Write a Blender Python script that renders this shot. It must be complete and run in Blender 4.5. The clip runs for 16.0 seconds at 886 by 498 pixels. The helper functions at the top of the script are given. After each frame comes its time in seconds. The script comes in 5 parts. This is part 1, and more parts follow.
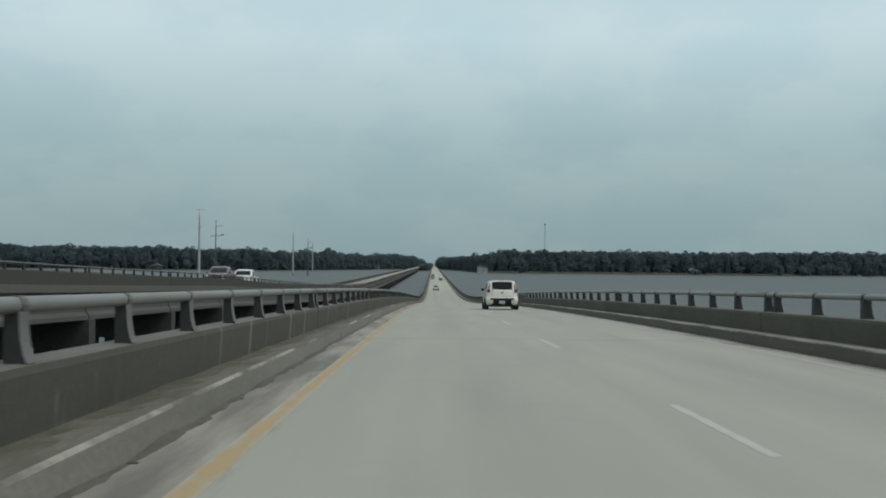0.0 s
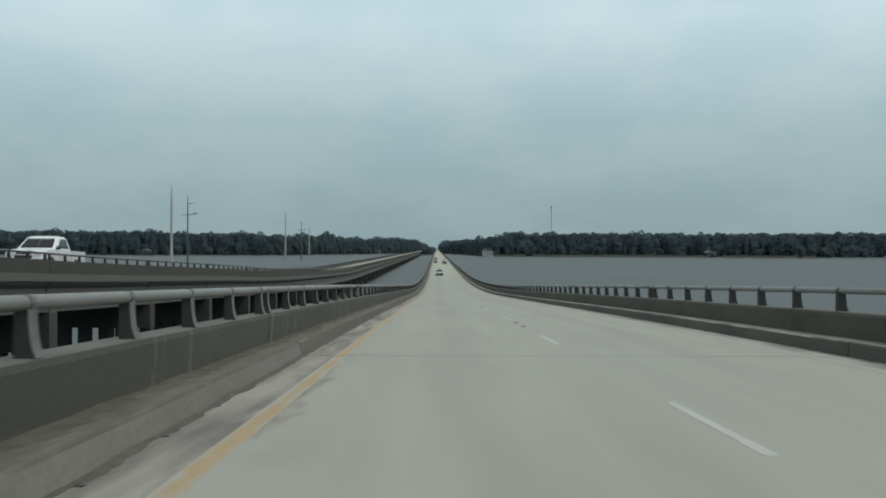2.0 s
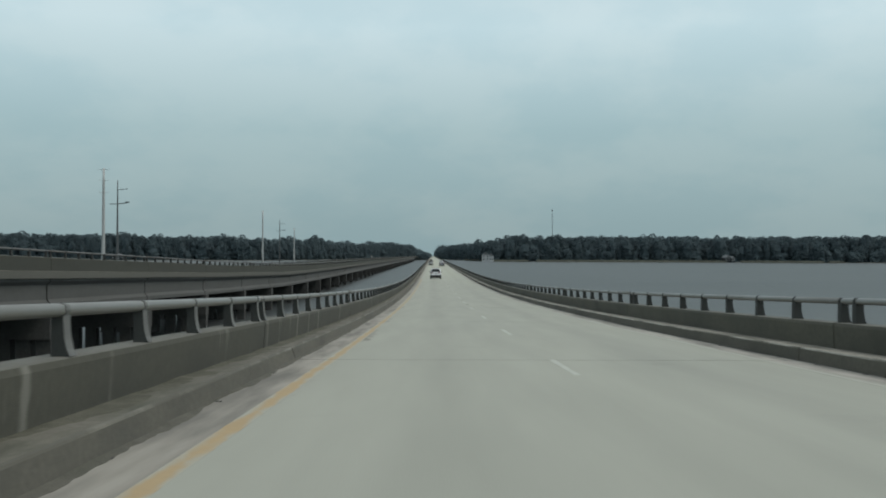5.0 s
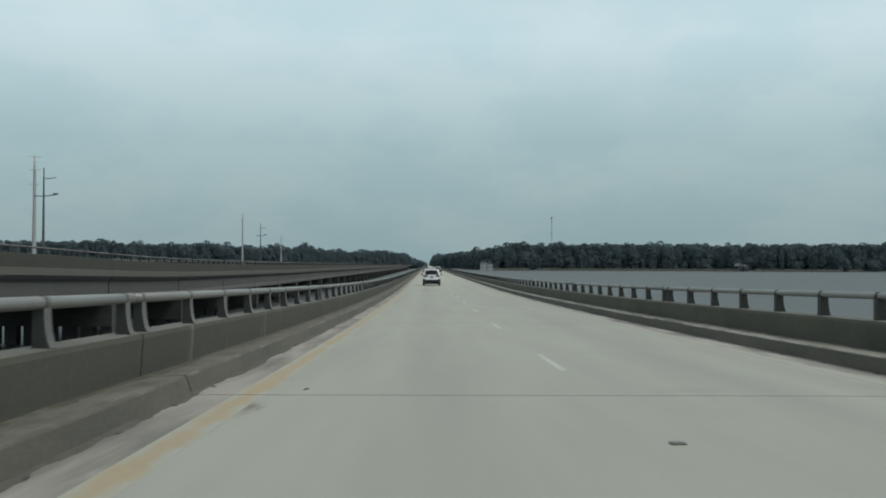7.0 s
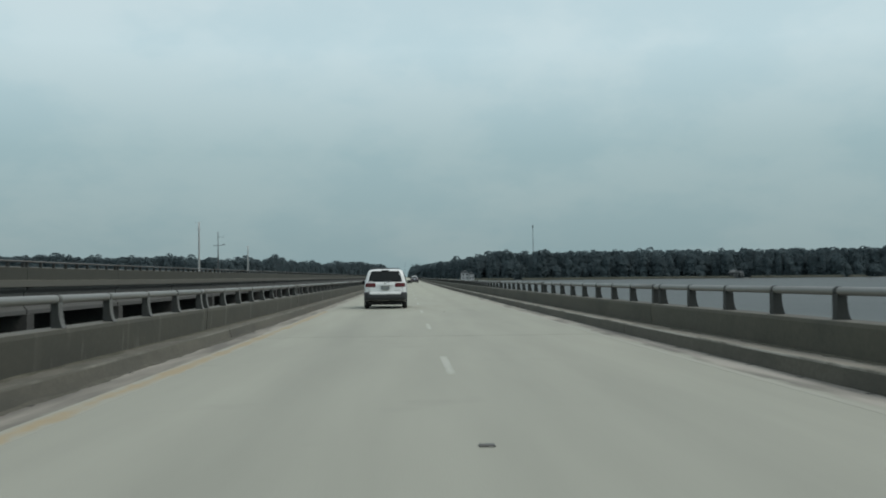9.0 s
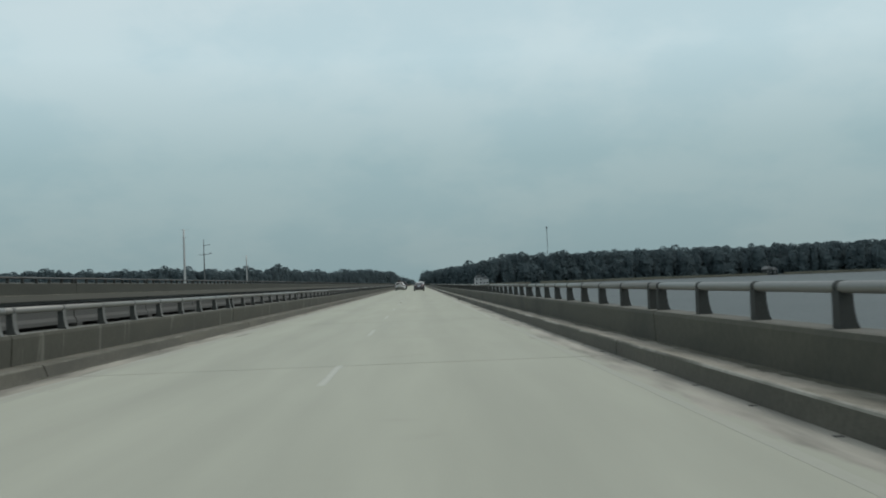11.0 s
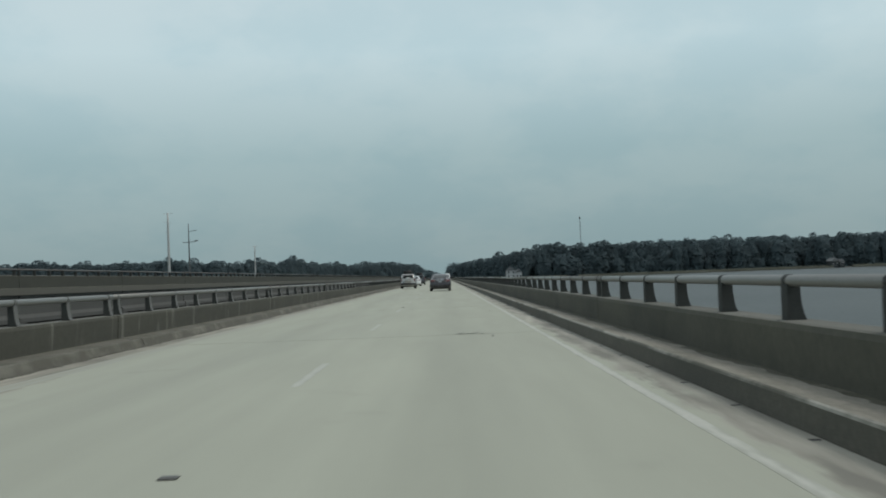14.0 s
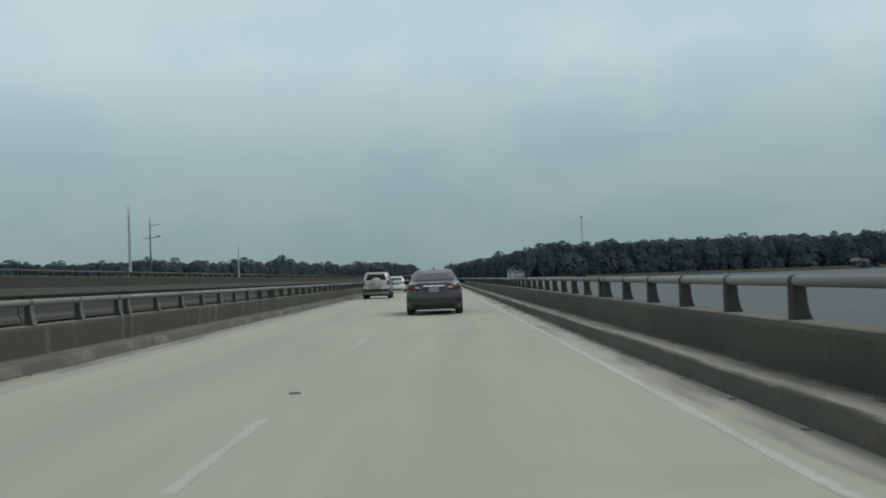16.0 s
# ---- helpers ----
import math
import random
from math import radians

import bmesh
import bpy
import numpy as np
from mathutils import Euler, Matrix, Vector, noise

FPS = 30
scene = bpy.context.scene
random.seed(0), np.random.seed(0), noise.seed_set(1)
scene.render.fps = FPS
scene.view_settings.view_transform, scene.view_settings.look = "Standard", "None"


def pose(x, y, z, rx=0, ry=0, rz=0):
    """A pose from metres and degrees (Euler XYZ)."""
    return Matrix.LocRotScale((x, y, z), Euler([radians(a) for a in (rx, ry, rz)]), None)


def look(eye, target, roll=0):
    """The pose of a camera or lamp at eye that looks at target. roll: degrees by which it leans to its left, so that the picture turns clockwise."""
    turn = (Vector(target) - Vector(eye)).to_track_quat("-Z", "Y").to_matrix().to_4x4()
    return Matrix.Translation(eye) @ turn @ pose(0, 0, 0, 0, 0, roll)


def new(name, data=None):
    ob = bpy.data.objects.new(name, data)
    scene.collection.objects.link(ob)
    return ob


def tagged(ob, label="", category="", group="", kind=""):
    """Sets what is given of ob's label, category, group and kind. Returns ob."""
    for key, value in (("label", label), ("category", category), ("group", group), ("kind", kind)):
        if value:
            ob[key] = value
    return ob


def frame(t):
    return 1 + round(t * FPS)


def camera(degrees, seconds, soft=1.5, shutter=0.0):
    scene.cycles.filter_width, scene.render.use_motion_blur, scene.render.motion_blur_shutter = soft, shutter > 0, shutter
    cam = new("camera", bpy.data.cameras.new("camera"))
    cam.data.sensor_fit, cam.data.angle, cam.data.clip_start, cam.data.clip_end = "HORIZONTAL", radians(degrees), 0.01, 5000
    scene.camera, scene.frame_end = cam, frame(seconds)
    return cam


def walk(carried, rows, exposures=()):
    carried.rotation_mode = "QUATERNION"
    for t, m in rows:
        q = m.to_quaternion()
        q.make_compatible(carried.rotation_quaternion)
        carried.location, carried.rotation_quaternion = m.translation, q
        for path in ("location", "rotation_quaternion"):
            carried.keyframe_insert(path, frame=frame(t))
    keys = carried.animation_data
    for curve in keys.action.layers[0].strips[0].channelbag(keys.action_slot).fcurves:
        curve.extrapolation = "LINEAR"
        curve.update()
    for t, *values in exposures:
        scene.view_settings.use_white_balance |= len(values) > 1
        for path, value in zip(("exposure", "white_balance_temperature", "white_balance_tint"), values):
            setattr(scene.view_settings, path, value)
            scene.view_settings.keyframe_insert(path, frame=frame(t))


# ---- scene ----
# A drive down the end of a long concrete causeway over a wide river, under an overcast sky.
# x across the carriageway (0 = lane divider), y along it, z up from the level deck.
cam = camera(46.54, 16.0, soft=1.9, shutter=0.06)

# t, x, y, z, pitch, roll, yaw
PATH = [
    (0.0, -2.349, -7.025, 8.573, 0.786, -0.527, -0.535),
    (0.5, -2.295, 8.218, 8.266, 0.404, -0.408, -0.525),
    (1.0, -2.261, 23.496, 7.913, 0.044, -0.303, -0.442),
    (1.5, -2.266, 38.846, 7.511, 0.515, -0.141, -0.376),
    (2.0, -2.244, 54.126, 7.067, -0.066, -0.188, -0.371),
    (2.5, -2.226, 69.154, 6.594, -0.002, -0.282, -0.411),
    (3.0, -2.204, 84.123, 6.092, -0.104, -0.219, -0.446),
    (3.5, -2.159, 99.234, 5.554, 0.171, -0.154, -0.539),
    (4.0, -2.105, 114.223, 5.005, 0.142, -0.154, -0.659),
    (6.5, -1.912, 189.978, 2.524, 0.814, -0.276, -0.490),
    (7.0, -1.840, 205.515, 2.186, 0.893, -0.232, -0.846),
    (7.5, -1.660, 220.997, 1.909, 1.064, -0.261, -1.118),
    (8.0, -1.384, 236.433, 1.689, 1.146, -0.258, -1.462),
    (8.5, -1.009, 251.842, 1.527, 1.320, -0.009, -1.738),
    (9.0, -0.563, 267.300, 1.408, 1.529, 0.587, -2.037),
    (9.5, -0.082, 282.845, 1.322, 1.660, 1.006, -2.199),
    (10.0, 0.419, 298.495, 1.271, 1.890, 1.639, -2.162),
    (12.5, 1.772, 372.683, 1.179, 1.749, 2.414, -0.332),
    (13.0, 1.795, 386.942, 1.169, 1.597, 2.308, -0.077),
    (13.5, 1.775, 401.170, 1.161, 1.641, 2.088, 0.041),
    (14.0, 1.709, 415.259, 1.153, 1.573, 2.159, 0.085),
    (14.5, 1.632, 429.129, 1.151, 1.585, 2.183, 0.053),
    (15.0, 1.604, 442.751, 1.151, 1.553, 2.127, 0.017),
    (15.5, 1.590, 456.246, 1.151, 1.563, 2.032, -0.042),
    (16.0, 1.576, 469.675, 1.151, 1.619, 2.127, -0.090),
]
walk(cam, [(t, pose(x, y, z, 90 + p, r, w)) for t, x, y, z, p, r, w in PATH], [(0.0, 0.0), (2.0, 0.06), (7.5, 0.07), (9.0, 0.0), (12.5, -0.03), (16.0, -0.10)])

# ---------------------------------------------------------------- light
world = bpy.data.worlds.new("overcast_sky")
scene.world = world
world.use_nodes = True
wn, wl = world.node_tree.nodes, world.node_tree.links
wn.clear()
SUN_AZ, SUN_EL = 105.0, 55.0   # degrees: high over the open water to the right
sky = wn.new("ShaderNodeTexSky")
sky.sky_type = "NISHITA"
sky.sun_disc = False
sky.sun_elevation = radians(SUN_EL)
sky.sun_rotation = radians(SUN_AZ)
sky.air_density, sky.dust_density, sky.ozone_density = 1.6, 4.0, 1.5
tc = wn.new("ShaderNodeTexCoord")
sep = wn.new("ShaderNodeSeparateXYZ")
wl.new(tc.outputs["Generated"], sep.inputs[0])
ramp = wn.new("ShaderNodeValToRGB")
els = ramp.color_ramp.elements
els[0].position, els[0].color = 0.0, (0.268, 0.365, 0.385, 1)
els[1].position, els[1].color = 1.0, (0.60, 0.66, 0.69, 1)
for pos, col in ((0.03, (0.276, 0.38, 0.40, 1)), (0.12, (0.342, 0.475, 0.505, 1)), (0.215, (0.522, 0.67, 0.715, 1)), (0.45, (0.60, 0.70, 0.74, 1))):
    e = els.new(pos)
    e.color = col
wl.new(sep.outputs["Z"], ramp.inputs[0])
# flat cloud deck: the view direction is spread over a plane high above
dome = wn.new("ShaderNodeVectorMath"); dome.operation = "DIVIDE"
zadd = wn.new("ShaderNodeMath"); zadd.operation = "ADD"; zadd.inputs[1].default_value = 0.55
zmax = wn.new("ShaderNodeMath"); zmax.operation = "MAXIMUM"; zmax.inputs[1].default_value = 0.0
wl.new(sep.outputs["Z"], zmax.inputs[0]); wl.new(zmax.outputs[0], zadd.inputs[0])
comb = wn.new("ShaderNodeCombineXYZ")
for k in range(3):
    wl.new(zadd.outputs[0], comb.inputs[k])
wl.new(tc.outputs["Generated"], dome.inputs[0]); wl.new(comb.outputs[0], dome.inputs[1])
cl = wn.new("ShaderNodeTexNoise")
cl.inputs["Scale"].default_value, cl.inputs["Detail"].default_value, cl.inputs["Roughness"].default_value = 4.6, 6.0, 0.55
wl.new(dome.outputs[0], cl.inputs["Vector"])
clr = wn.new("ShaderNodeValToRGB")
clr.color_ramp.interpolation = "EASE"
clr.color_ramp.elements[0].position, clr.color_ramp.elements[0].color = 0.38, (0.896, 0.92, 0.93, 1)
clr.color_ramp.elements[1].position, clr.color_ramp.elements[1].color = 0.62, (1.013, 0.985, 0.975, 1)
wl.new(cl.outputs[0], clr.inputs[0])
lift = wn.new("ShaderNodeVectorMath"); lift.operation = "SCALE"; lift.inputs["Scale"].default_value = 1.075
wl.new(clr.outputs[0], lift.inputs[0])
cmul = wn.new("ShaderNodeVectorMath"); cmul.operation = "MULTIPLY"
wl.new(ramp.outputs[0], cmul.inputs[0]); wl.new(lift.outputs[0], cmul.inputs[1])
bg1 = wn.new("ShaderNodeBackground"); bg1.inputs[1].default_value = 0.95
bg2 = wn.new("ShaderNodeBackground"); bg2.inputs[1].default_value = 0.006
wl.new(cmul.outputs[0], bg1.inputs[0]); wl.new(sky.outputs[0], bg2.inputs[0])
addb = wn.new("ShaderNodeAddShader")
wl.new(bg1.outputs[0], addb.inputs[0]); wl.new(bg2.outputs[0], addb.inputs[1])
wout = wn.new("ShaderNodeOutputWorld")
wl.new(addb.outputs[0], wout.inputs[0])

sun = new("sun", bpy.data.lights.new("sun", "SUN"))
sun.data.energy, sun.data.angle, sun.data.color = 1.45, radians(24), (1.0, 0.96, 0.9)
az, el = radians(SUN_AZ), radians(SUN_EL)
sun.matrix_world = look((0, 0, 60), Vector((0, 0, 60)) - Vector((math.sin(az) * math.cos(el), math.cos(az) * math.cos(el), math.sin(el))))


# ---------------------------------------------------------------- materials
def material(name, color, rough=0.7, metal=0.0, var=0.12, scale=3.0, fine=40.0, bump=0.0, bump_scale=60.0, dirt=None, dirt_amt=0.0, dirt_scale=1.0, spec=0.5, stretch=(1, 1, 1), island=0.0, coat=0.0, drawn=False, dirt_from=0.45, dirt_to=0.68):
    """Base colour with variation at two scales, optional stains and relief, in real-world metres."""
    m = bpy.data.materials.new(name)
    m.use_nodes = True
    nt = m.node_tree
    N, K = nt.nodes, nt.links
    b = N["Principled BSDF"]
    b.inputs["Metallic"].default_value = metal
    b.inputs["Specular IOR Level"].default_value = spec
    b.inputs["Coat Weight"].default_value = coat
    b.inputs["Coat Roughness"].default_value = 0.06
    geo = N.new("ShaderNodeNewGeometry")
    mp = N.new("ShaderNodeMapping")
    mp.inputs["Scale"].default_value = stretch
    K.new(geo.outputs["Position"], mp.inputs["Vector"])
    n1 = N.new("ShaderNodeTexNoise"); n1.inputs["Scale"].default_value = scale; n1.inputs["Detail"].default_value = 6
    n2 = N.new("ShaderNodeTexNoise"); n2.inputs["Scale"].default_value = fine; n2.inputs["Detail"].default_value = 3
    K.new(mp.outputs[0], n1.inputs["Vector"]); K.new(mp.outputs[0] if drawn else geo.outputs["Position"], n2.inputs["Vector"])
    mixf = N.new("ShaderNodeMath"); mixf.operation = "ADD"
    K.new(n1.outputs[0], mixf.inputs[0]); K.new(n2.outputs[0], mixf.inputs[1])
    mr = N.new("ShaderNodeMapRange")
    mr.inputs[1].default_value, mr.inputs[2].default_value, mr.inputs[3].default_value, mr.inputs[4].default_value = 0.6, 1.4, 1 - var, 1 + var
    K.new(mixf.outputs[0], mr.inputs[0])
    last = mr.outputs[0]
    if island:
        ra = N.new("ShaderNodeMapRange"); ra.inputs[3].default_value, ra.inputs[4].default_value = 1 - island, 1 + island
        K.new(geo.outputs["Random Per Island"], ra.inputs[0])
        mm = N.new("ShaderNodeMath"); mm.operation = "MULTIPLY"
        K.new(last, mm.inputs[0]); K.new(ra.outputs[0], mm.inputs[1]); last = mm.outputs[0]
    rgb = N.new("ShaderNodeRGB"); rgb.outputs[0].default_value = (*color, 1)
    vm = N.new("ShaderNodeVectorMath"); vm.operation = "SCALE"
    K.new(rgb.outputs[0], vm.inputs[0]); K.new(last, vm.inputs["Scale"])
    col = vm.outputs[0]
    if dirt is not None:
        n3 = N.new("ShaderNodeTexNoise"); n3.inputs["Scale"].default_value = dirt_scale; n3.inputs["Detail"].default_value = 8; n3.inputs["Roughness"].default_value = 0.65
        K.new(mp.outputs[0], n3.inputs["Vector"])
        dr = N.new("ShaderNodeMapRange"); dr.inputs[1].default_value, dr.inputs[2].default_value = dirt_from, dirt_to
        dr.inputs[4].default_value = dirt_amt
        K.new(n3.outputs[0], dr.inputs[0])
        mx = N.new("ShaderNodeMix"); mx.data_type = "RGBA"
        K.new(dr.outputs[0], mx.inputs["Factor"]); K.new(col, mx.inputs["A"]); mx.inputs["B"].default_value = (*dirt, 1)
        col = mx.outputs["Result"]
    K.new(col, b.inputs["Base Color"])
    rr = N.new("ShaderNodeMapRange"); rr.inputs[1].default_value, rr.inputs[2].default_value = 0.3, 0.7
    rr.inputs[3].default_value, rr.inputs[4].default_value = max(0.02, rough - 0.06), min(1, rough + 0.06)
    K.new(n1.outputs[0], rr.inputs[0]); K.new(rr.outputs[0], b.inputs["Roughness"])
    if bump:
        n4 = N.new("ShaderNodeTexNoise"); n4.inputs["Scale"].default_value = bump_scale; n4.inputs["Detail"].default_value = 4
        K.new(mp.outputs[0], n4.inputs["Vector"])
        bp = N.new("ShaderNodeBump"); bp.inputs["Strength"].default_value = 0.6; bp.inputs["Distance"].default_value = bump
        K.new(n4.outputs[0], bp.inputs["Height"]); K.new(bp.outputs[0], b.inputs["Normal"])
    return m


def road_material():
    """Broomed concrete: pale worn lanes, a dirty strip of grit along each kerb, oil-darkened lane middles."""
    m = material("road_concrete", (0.276, 0.281, 0.238), 0.85, var=0.10, scale=0.45, fine=1.7, bump=0.0012, bump_scale=60, stretch=(1, 0.09, 1), drawn=True)
    N, K = m.node_tree.nodes, m.node_tree.links
    b = N["Principled BSDF"]
    src = b.inputs["Base Color"].links[0].from_socket
    geo = N.new("ShaderNodeNewGeometry")
    sp = N.new("ShaderNodeSeparateXYZ"); K.new(geo.outputs["Position"], sp.inputs[0])
    wob = N.new("ShaderNodeTexNoise"); wob.inputs["Scale"].default_value = 0.8; wob.inputs["Detail"].default_value = 8; wob.inputs["Roughness"].default_value = 0.7
    stretch = N.new("ShaderNodeMapping"); stretch.inputs["Scale"].default_value = (1, 0.11, 1)
    K.new(geo.outputs["Position"], stretch.inputs["Vector"]); K.new(stretch.outputs[0], wob.inputs["Vector"])
    ab = N.new("ShaderNodeMath"); ab.operation = "ABSOLUTE"; K.new(sp.outputs["X"], ab.inputs[0])
    w2 = N.new("ShaderNodeMapRange"); w2.inputs[1].default_value, w2.inputs[2].default_value, w2.inputs[3].default_value, w2.inputs[4].default_value = 0.3, 0.7, -0.32, 0.32
    K.new(wob.outputs[0], w2.inputs[0])
    sm = N.new("ShaderNodeMath"); sm.operation = "ADD"; K.new(ab.outputs[0], sm.inputs[0]); K.new(w2.outputs[0], sm.inputs[1])
    rag = N.new("ShaderNodeTexNoise"); rag.inputs["Scale"].default_value = 2.4; rag.inputs["Detail"].default_value = 6   # short ragged tongues of grit
    short = N.new("ShaderNodeMapping"); short.inputs["Scale"].default_value = (1, 0.4, 1)
    K.new(geo.outputs["Position"], short.inputs["Vector"]); K.new(short.outputs[0], rag.inputs["Vector"])
    tongue = N.new("ShaderNodeMapRange"); tongue.inputs[1].default_value, tongue.inputs[2].default_value, tongue.inputs[3].default_value, tongue.inputs[4].default_value = 0.3, 0.7, -0.13, 0.13
    K.new(rag.outputs[0], tongue.inputs[0])
    both = N.new("ShaderNodeMath"); both.operation = "ADD"; K.new(sm.outputs[0], both.inputs[0]); K.new(tongue.outputs[0], both.inputs[1])
    edge = N.new("ShaderNodeMapRange"); edge.interpolation_type = "SMOOTHSTEP"
    edge.inputs[1].default_value, edge.inputs[2].default_value, edge.inputs[3].default_value, edge.inputs[4].default_value = 3.6, 3.85, 0.0, 0.88
    K.new(both.outputs[0], edge.inputs[0])
    mx = N.new("ShaderNodeMix"); mx.data_type = "RGBA"
    K.new(edge.outputs[0], mx.inputs["Factor"]); K.new(src, mx.inputs["A"]); 
    grit = N.new("ShaderNodeMix"); grit.data_type = "RGBA"   # sand on the water side, dark soil on the other
    grit.inputs["A"].default_value, grit.inputs["B"].default_value = (0.190, 0.175, 0.150, 1), (0.222, 0.208, 0.184, 1)
    side = N.new("ShaderNodeMapRange"); side.inputs[1].default_value, side.inputs[2].default_value = -1.0, 1.0
    K.new(sp.outputs["X"], side.inputs[0]); K.new(side.outputs[0], grit.inputs["Factor"]); K.new(grit.outputs["Result"], mx.inputs["B"])
    # blotches of grit inside the strip
    bl = N.new("ShaderNodeTexNoise"); bl.inputs["Scale"].default_value = 3.0; bl.inputs["Detail"].default_value = 9
    K.new(stretch.outputs[0], bl.inputs["Vector"])
    br = N.new("ShaderNodeMapRange"); br.inputs[1].default_value, br.inputs[2].default_value, br.inputs[3].default_value, br.inputs[4].default_value = 0.36, 0.64, 0.58, 1.42
    K.new(bl.outputs[0], br.inputs[0])
    bm_ = N.new("ShaderNodeMix"); bm_.data_type = "FLOAT"; bm_.inputs["A"].default_value = 1.0
    K.new(edge.outputs[0], bm_.inputs["Factor"]); K.new(br.outputs[0], bm_.inputs["B"])
    # oil drip lines down the middle of each lane
    ln = N.new("ShaderNodeMath"); ln.operation = "SUBTRACT"; ln.inputs[1].default_value = 1.83; K.new(ab.outputs[0], ln.inputs[0])
    la = N.new("ShaderNodeMath"); la.operation = "ABSOLUTE"; K.new(ln.outputs[0], la.inputs[0])
    lm = N.new("ShaderNodeMapRange"); lm.interpolation_type = "SMOOTHSTEP"
    lm.inputs[1].default_value, lm.inputs[2].default_value, lm.inputs[3].default_value, lm.inputs[4].default_value = 0.0, 0.7, 0.935, 1.0
    K.new(la.outputs[0], lm.inputs[0])
    st = N.new("ShaderNodeTexNoise"); st.inputs["Scale"].default_value = 0.55; st.inputs["Detail"].default_value = 5
    K.new(geo.outputs["Position"], st.inputs["Vector"])
    sr = N.new("ShaderNodeMapRange"); sr.interpolation_type = "SMOOTHSTEP"
    sr.inputs[1].default_value, sr.inputs[2].default_value, sr.inputs[3].default_value, sr.inputs[4].default_value = 0.62, 0.76, 1.0, 0.92
    K.new(st.outputs[0], sr.inputs[0])
    sl = N.new("ShaderNodeMath"); sl.operation = "MULTIPLY"; K.new(lm.outputs[0], sl.inputs[0]); K.new(sr.outputs[0], sl.inputs[1])
    mu = N.new("ShaderNodeMath"); mu.operation = "MULTIPLY"; K.new(sl.outputs[0], mu.inputs[0]); K.new(bm_.outputs["Result"], mu.inputs[1])
    vs = N.new("ShaderNodeVectorMath"); vs.operation = "SCALE"
    K.new(mx.outputs["Result"], vs.inputs[0]); K.new(mu.outputs[0], vs.inputs["Scale"])
    # road gets paler and slightly yellower from y 250 to 385
    further = N.new("ShaderNodeMapRange"); further.interpolation_type = "SMOOTHSTEP"
    further.inputs[1].default_value, further.inputs[2].default_value = 250.0, 385.0
    K.new(sp.outputs["Y"], further.inputs[0])
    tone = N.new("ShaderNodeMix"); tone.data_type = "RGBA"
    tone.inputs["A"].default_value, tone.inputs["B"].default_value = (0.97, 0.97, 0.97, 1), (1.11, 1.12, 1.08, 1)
    K.new(further.outputs[0], tone.inputs["Factor"])
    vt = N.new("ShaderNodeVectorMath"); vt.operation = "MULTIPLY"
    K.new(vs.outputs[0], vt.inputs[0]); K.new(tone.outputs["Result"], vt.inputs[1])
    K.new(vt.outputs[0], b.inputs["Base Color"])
    return m


def paint_material(name, color, wear, middle, half, bare=(0.284, 0.289, 0.245, 1)):
    """Road paint worn through to the concrete in patches, most of all along its edges."""
    m = material(name, color, 0.75, var=0.1, scale=1.5, fine=12, stretch=(1, 0.4, 1))
    N, K = m.node_tree.nodes, m.node_tree.links
    b = N["Principled BSDF"]
    src = b.inputs["Base Color"].links[0].from_socket
    geo = N.new("ShaderNodeNewGeometry")
    sp = N.new("ShaderNodeSeparateXYZ"); K.new(geo.outputs["Position"], sp.inputs[0])
    off = N.new("ShaderNodeMath"); off.operation = "SUBTRACT"; off.inputs[1].default_value = middle; K.new(sp.outputs["X"], off.inputs[0])
    dist = N.new("ShaderNodeMath"); dist.operation = "ABSOLUTE"; K.new(off.outputs[0], dist.inputs[0])
    mp = N.new("ShaderNodeMapping"); mp.inputs["Scale"].default_value = (1, 0.35, 1)
    K.new(geo.outputs["Position"], mp.inputs["Vector"])
    nz = N.new("ShaderNodeTexNoise"); nz.inputs["Scale"].default_value = 3.2; nz.inputs["Detail"].default_value = 8; nz.inputs["Roughness"].default_value = 0.65
    K.new(mp.outputs[0], nz.inputs["Vector"])
    rel = N.new("ShaderNodeMath"); rel.operation = "DIVIDE"; rel.inputs[1].default_value = half * 1.6; K.new(dist.outputs[0], rel.inputs[0])
    sm = N.new("ShaderNodeMath"); sm.operation = "MULTIPLY_ADD"; sm.inputs[1].default_value = 2.4
    K.new(nz.outputs[0], sm.inputs[0]); K.new(rel.outputs[0], sm.inputs[2])
    r = N.new("ShaderNodeMapRange"); r.interpolation_type = "SMOOTHSTEP"
    r.inputs[1].default_value, r.inputs[2].default_value, r.inputs[3].default_value, r.inputs[4].default_value = 1.25, 2.05, 1 - wear, 1.0
    K.new(sm.outputs[0], r.inputs[0])
    mx = N.new("ShaderNodeMix"); mx.data_type = "RGBA"
    K.new(r.outputs[0], mx.inputs["Factor"]); K.new(src, mx.inputs["A"]); mx.inputs["B"].default_value = bare
    K.new(mx.outputs["Result"], b.inputs["Base Color"])
    return m


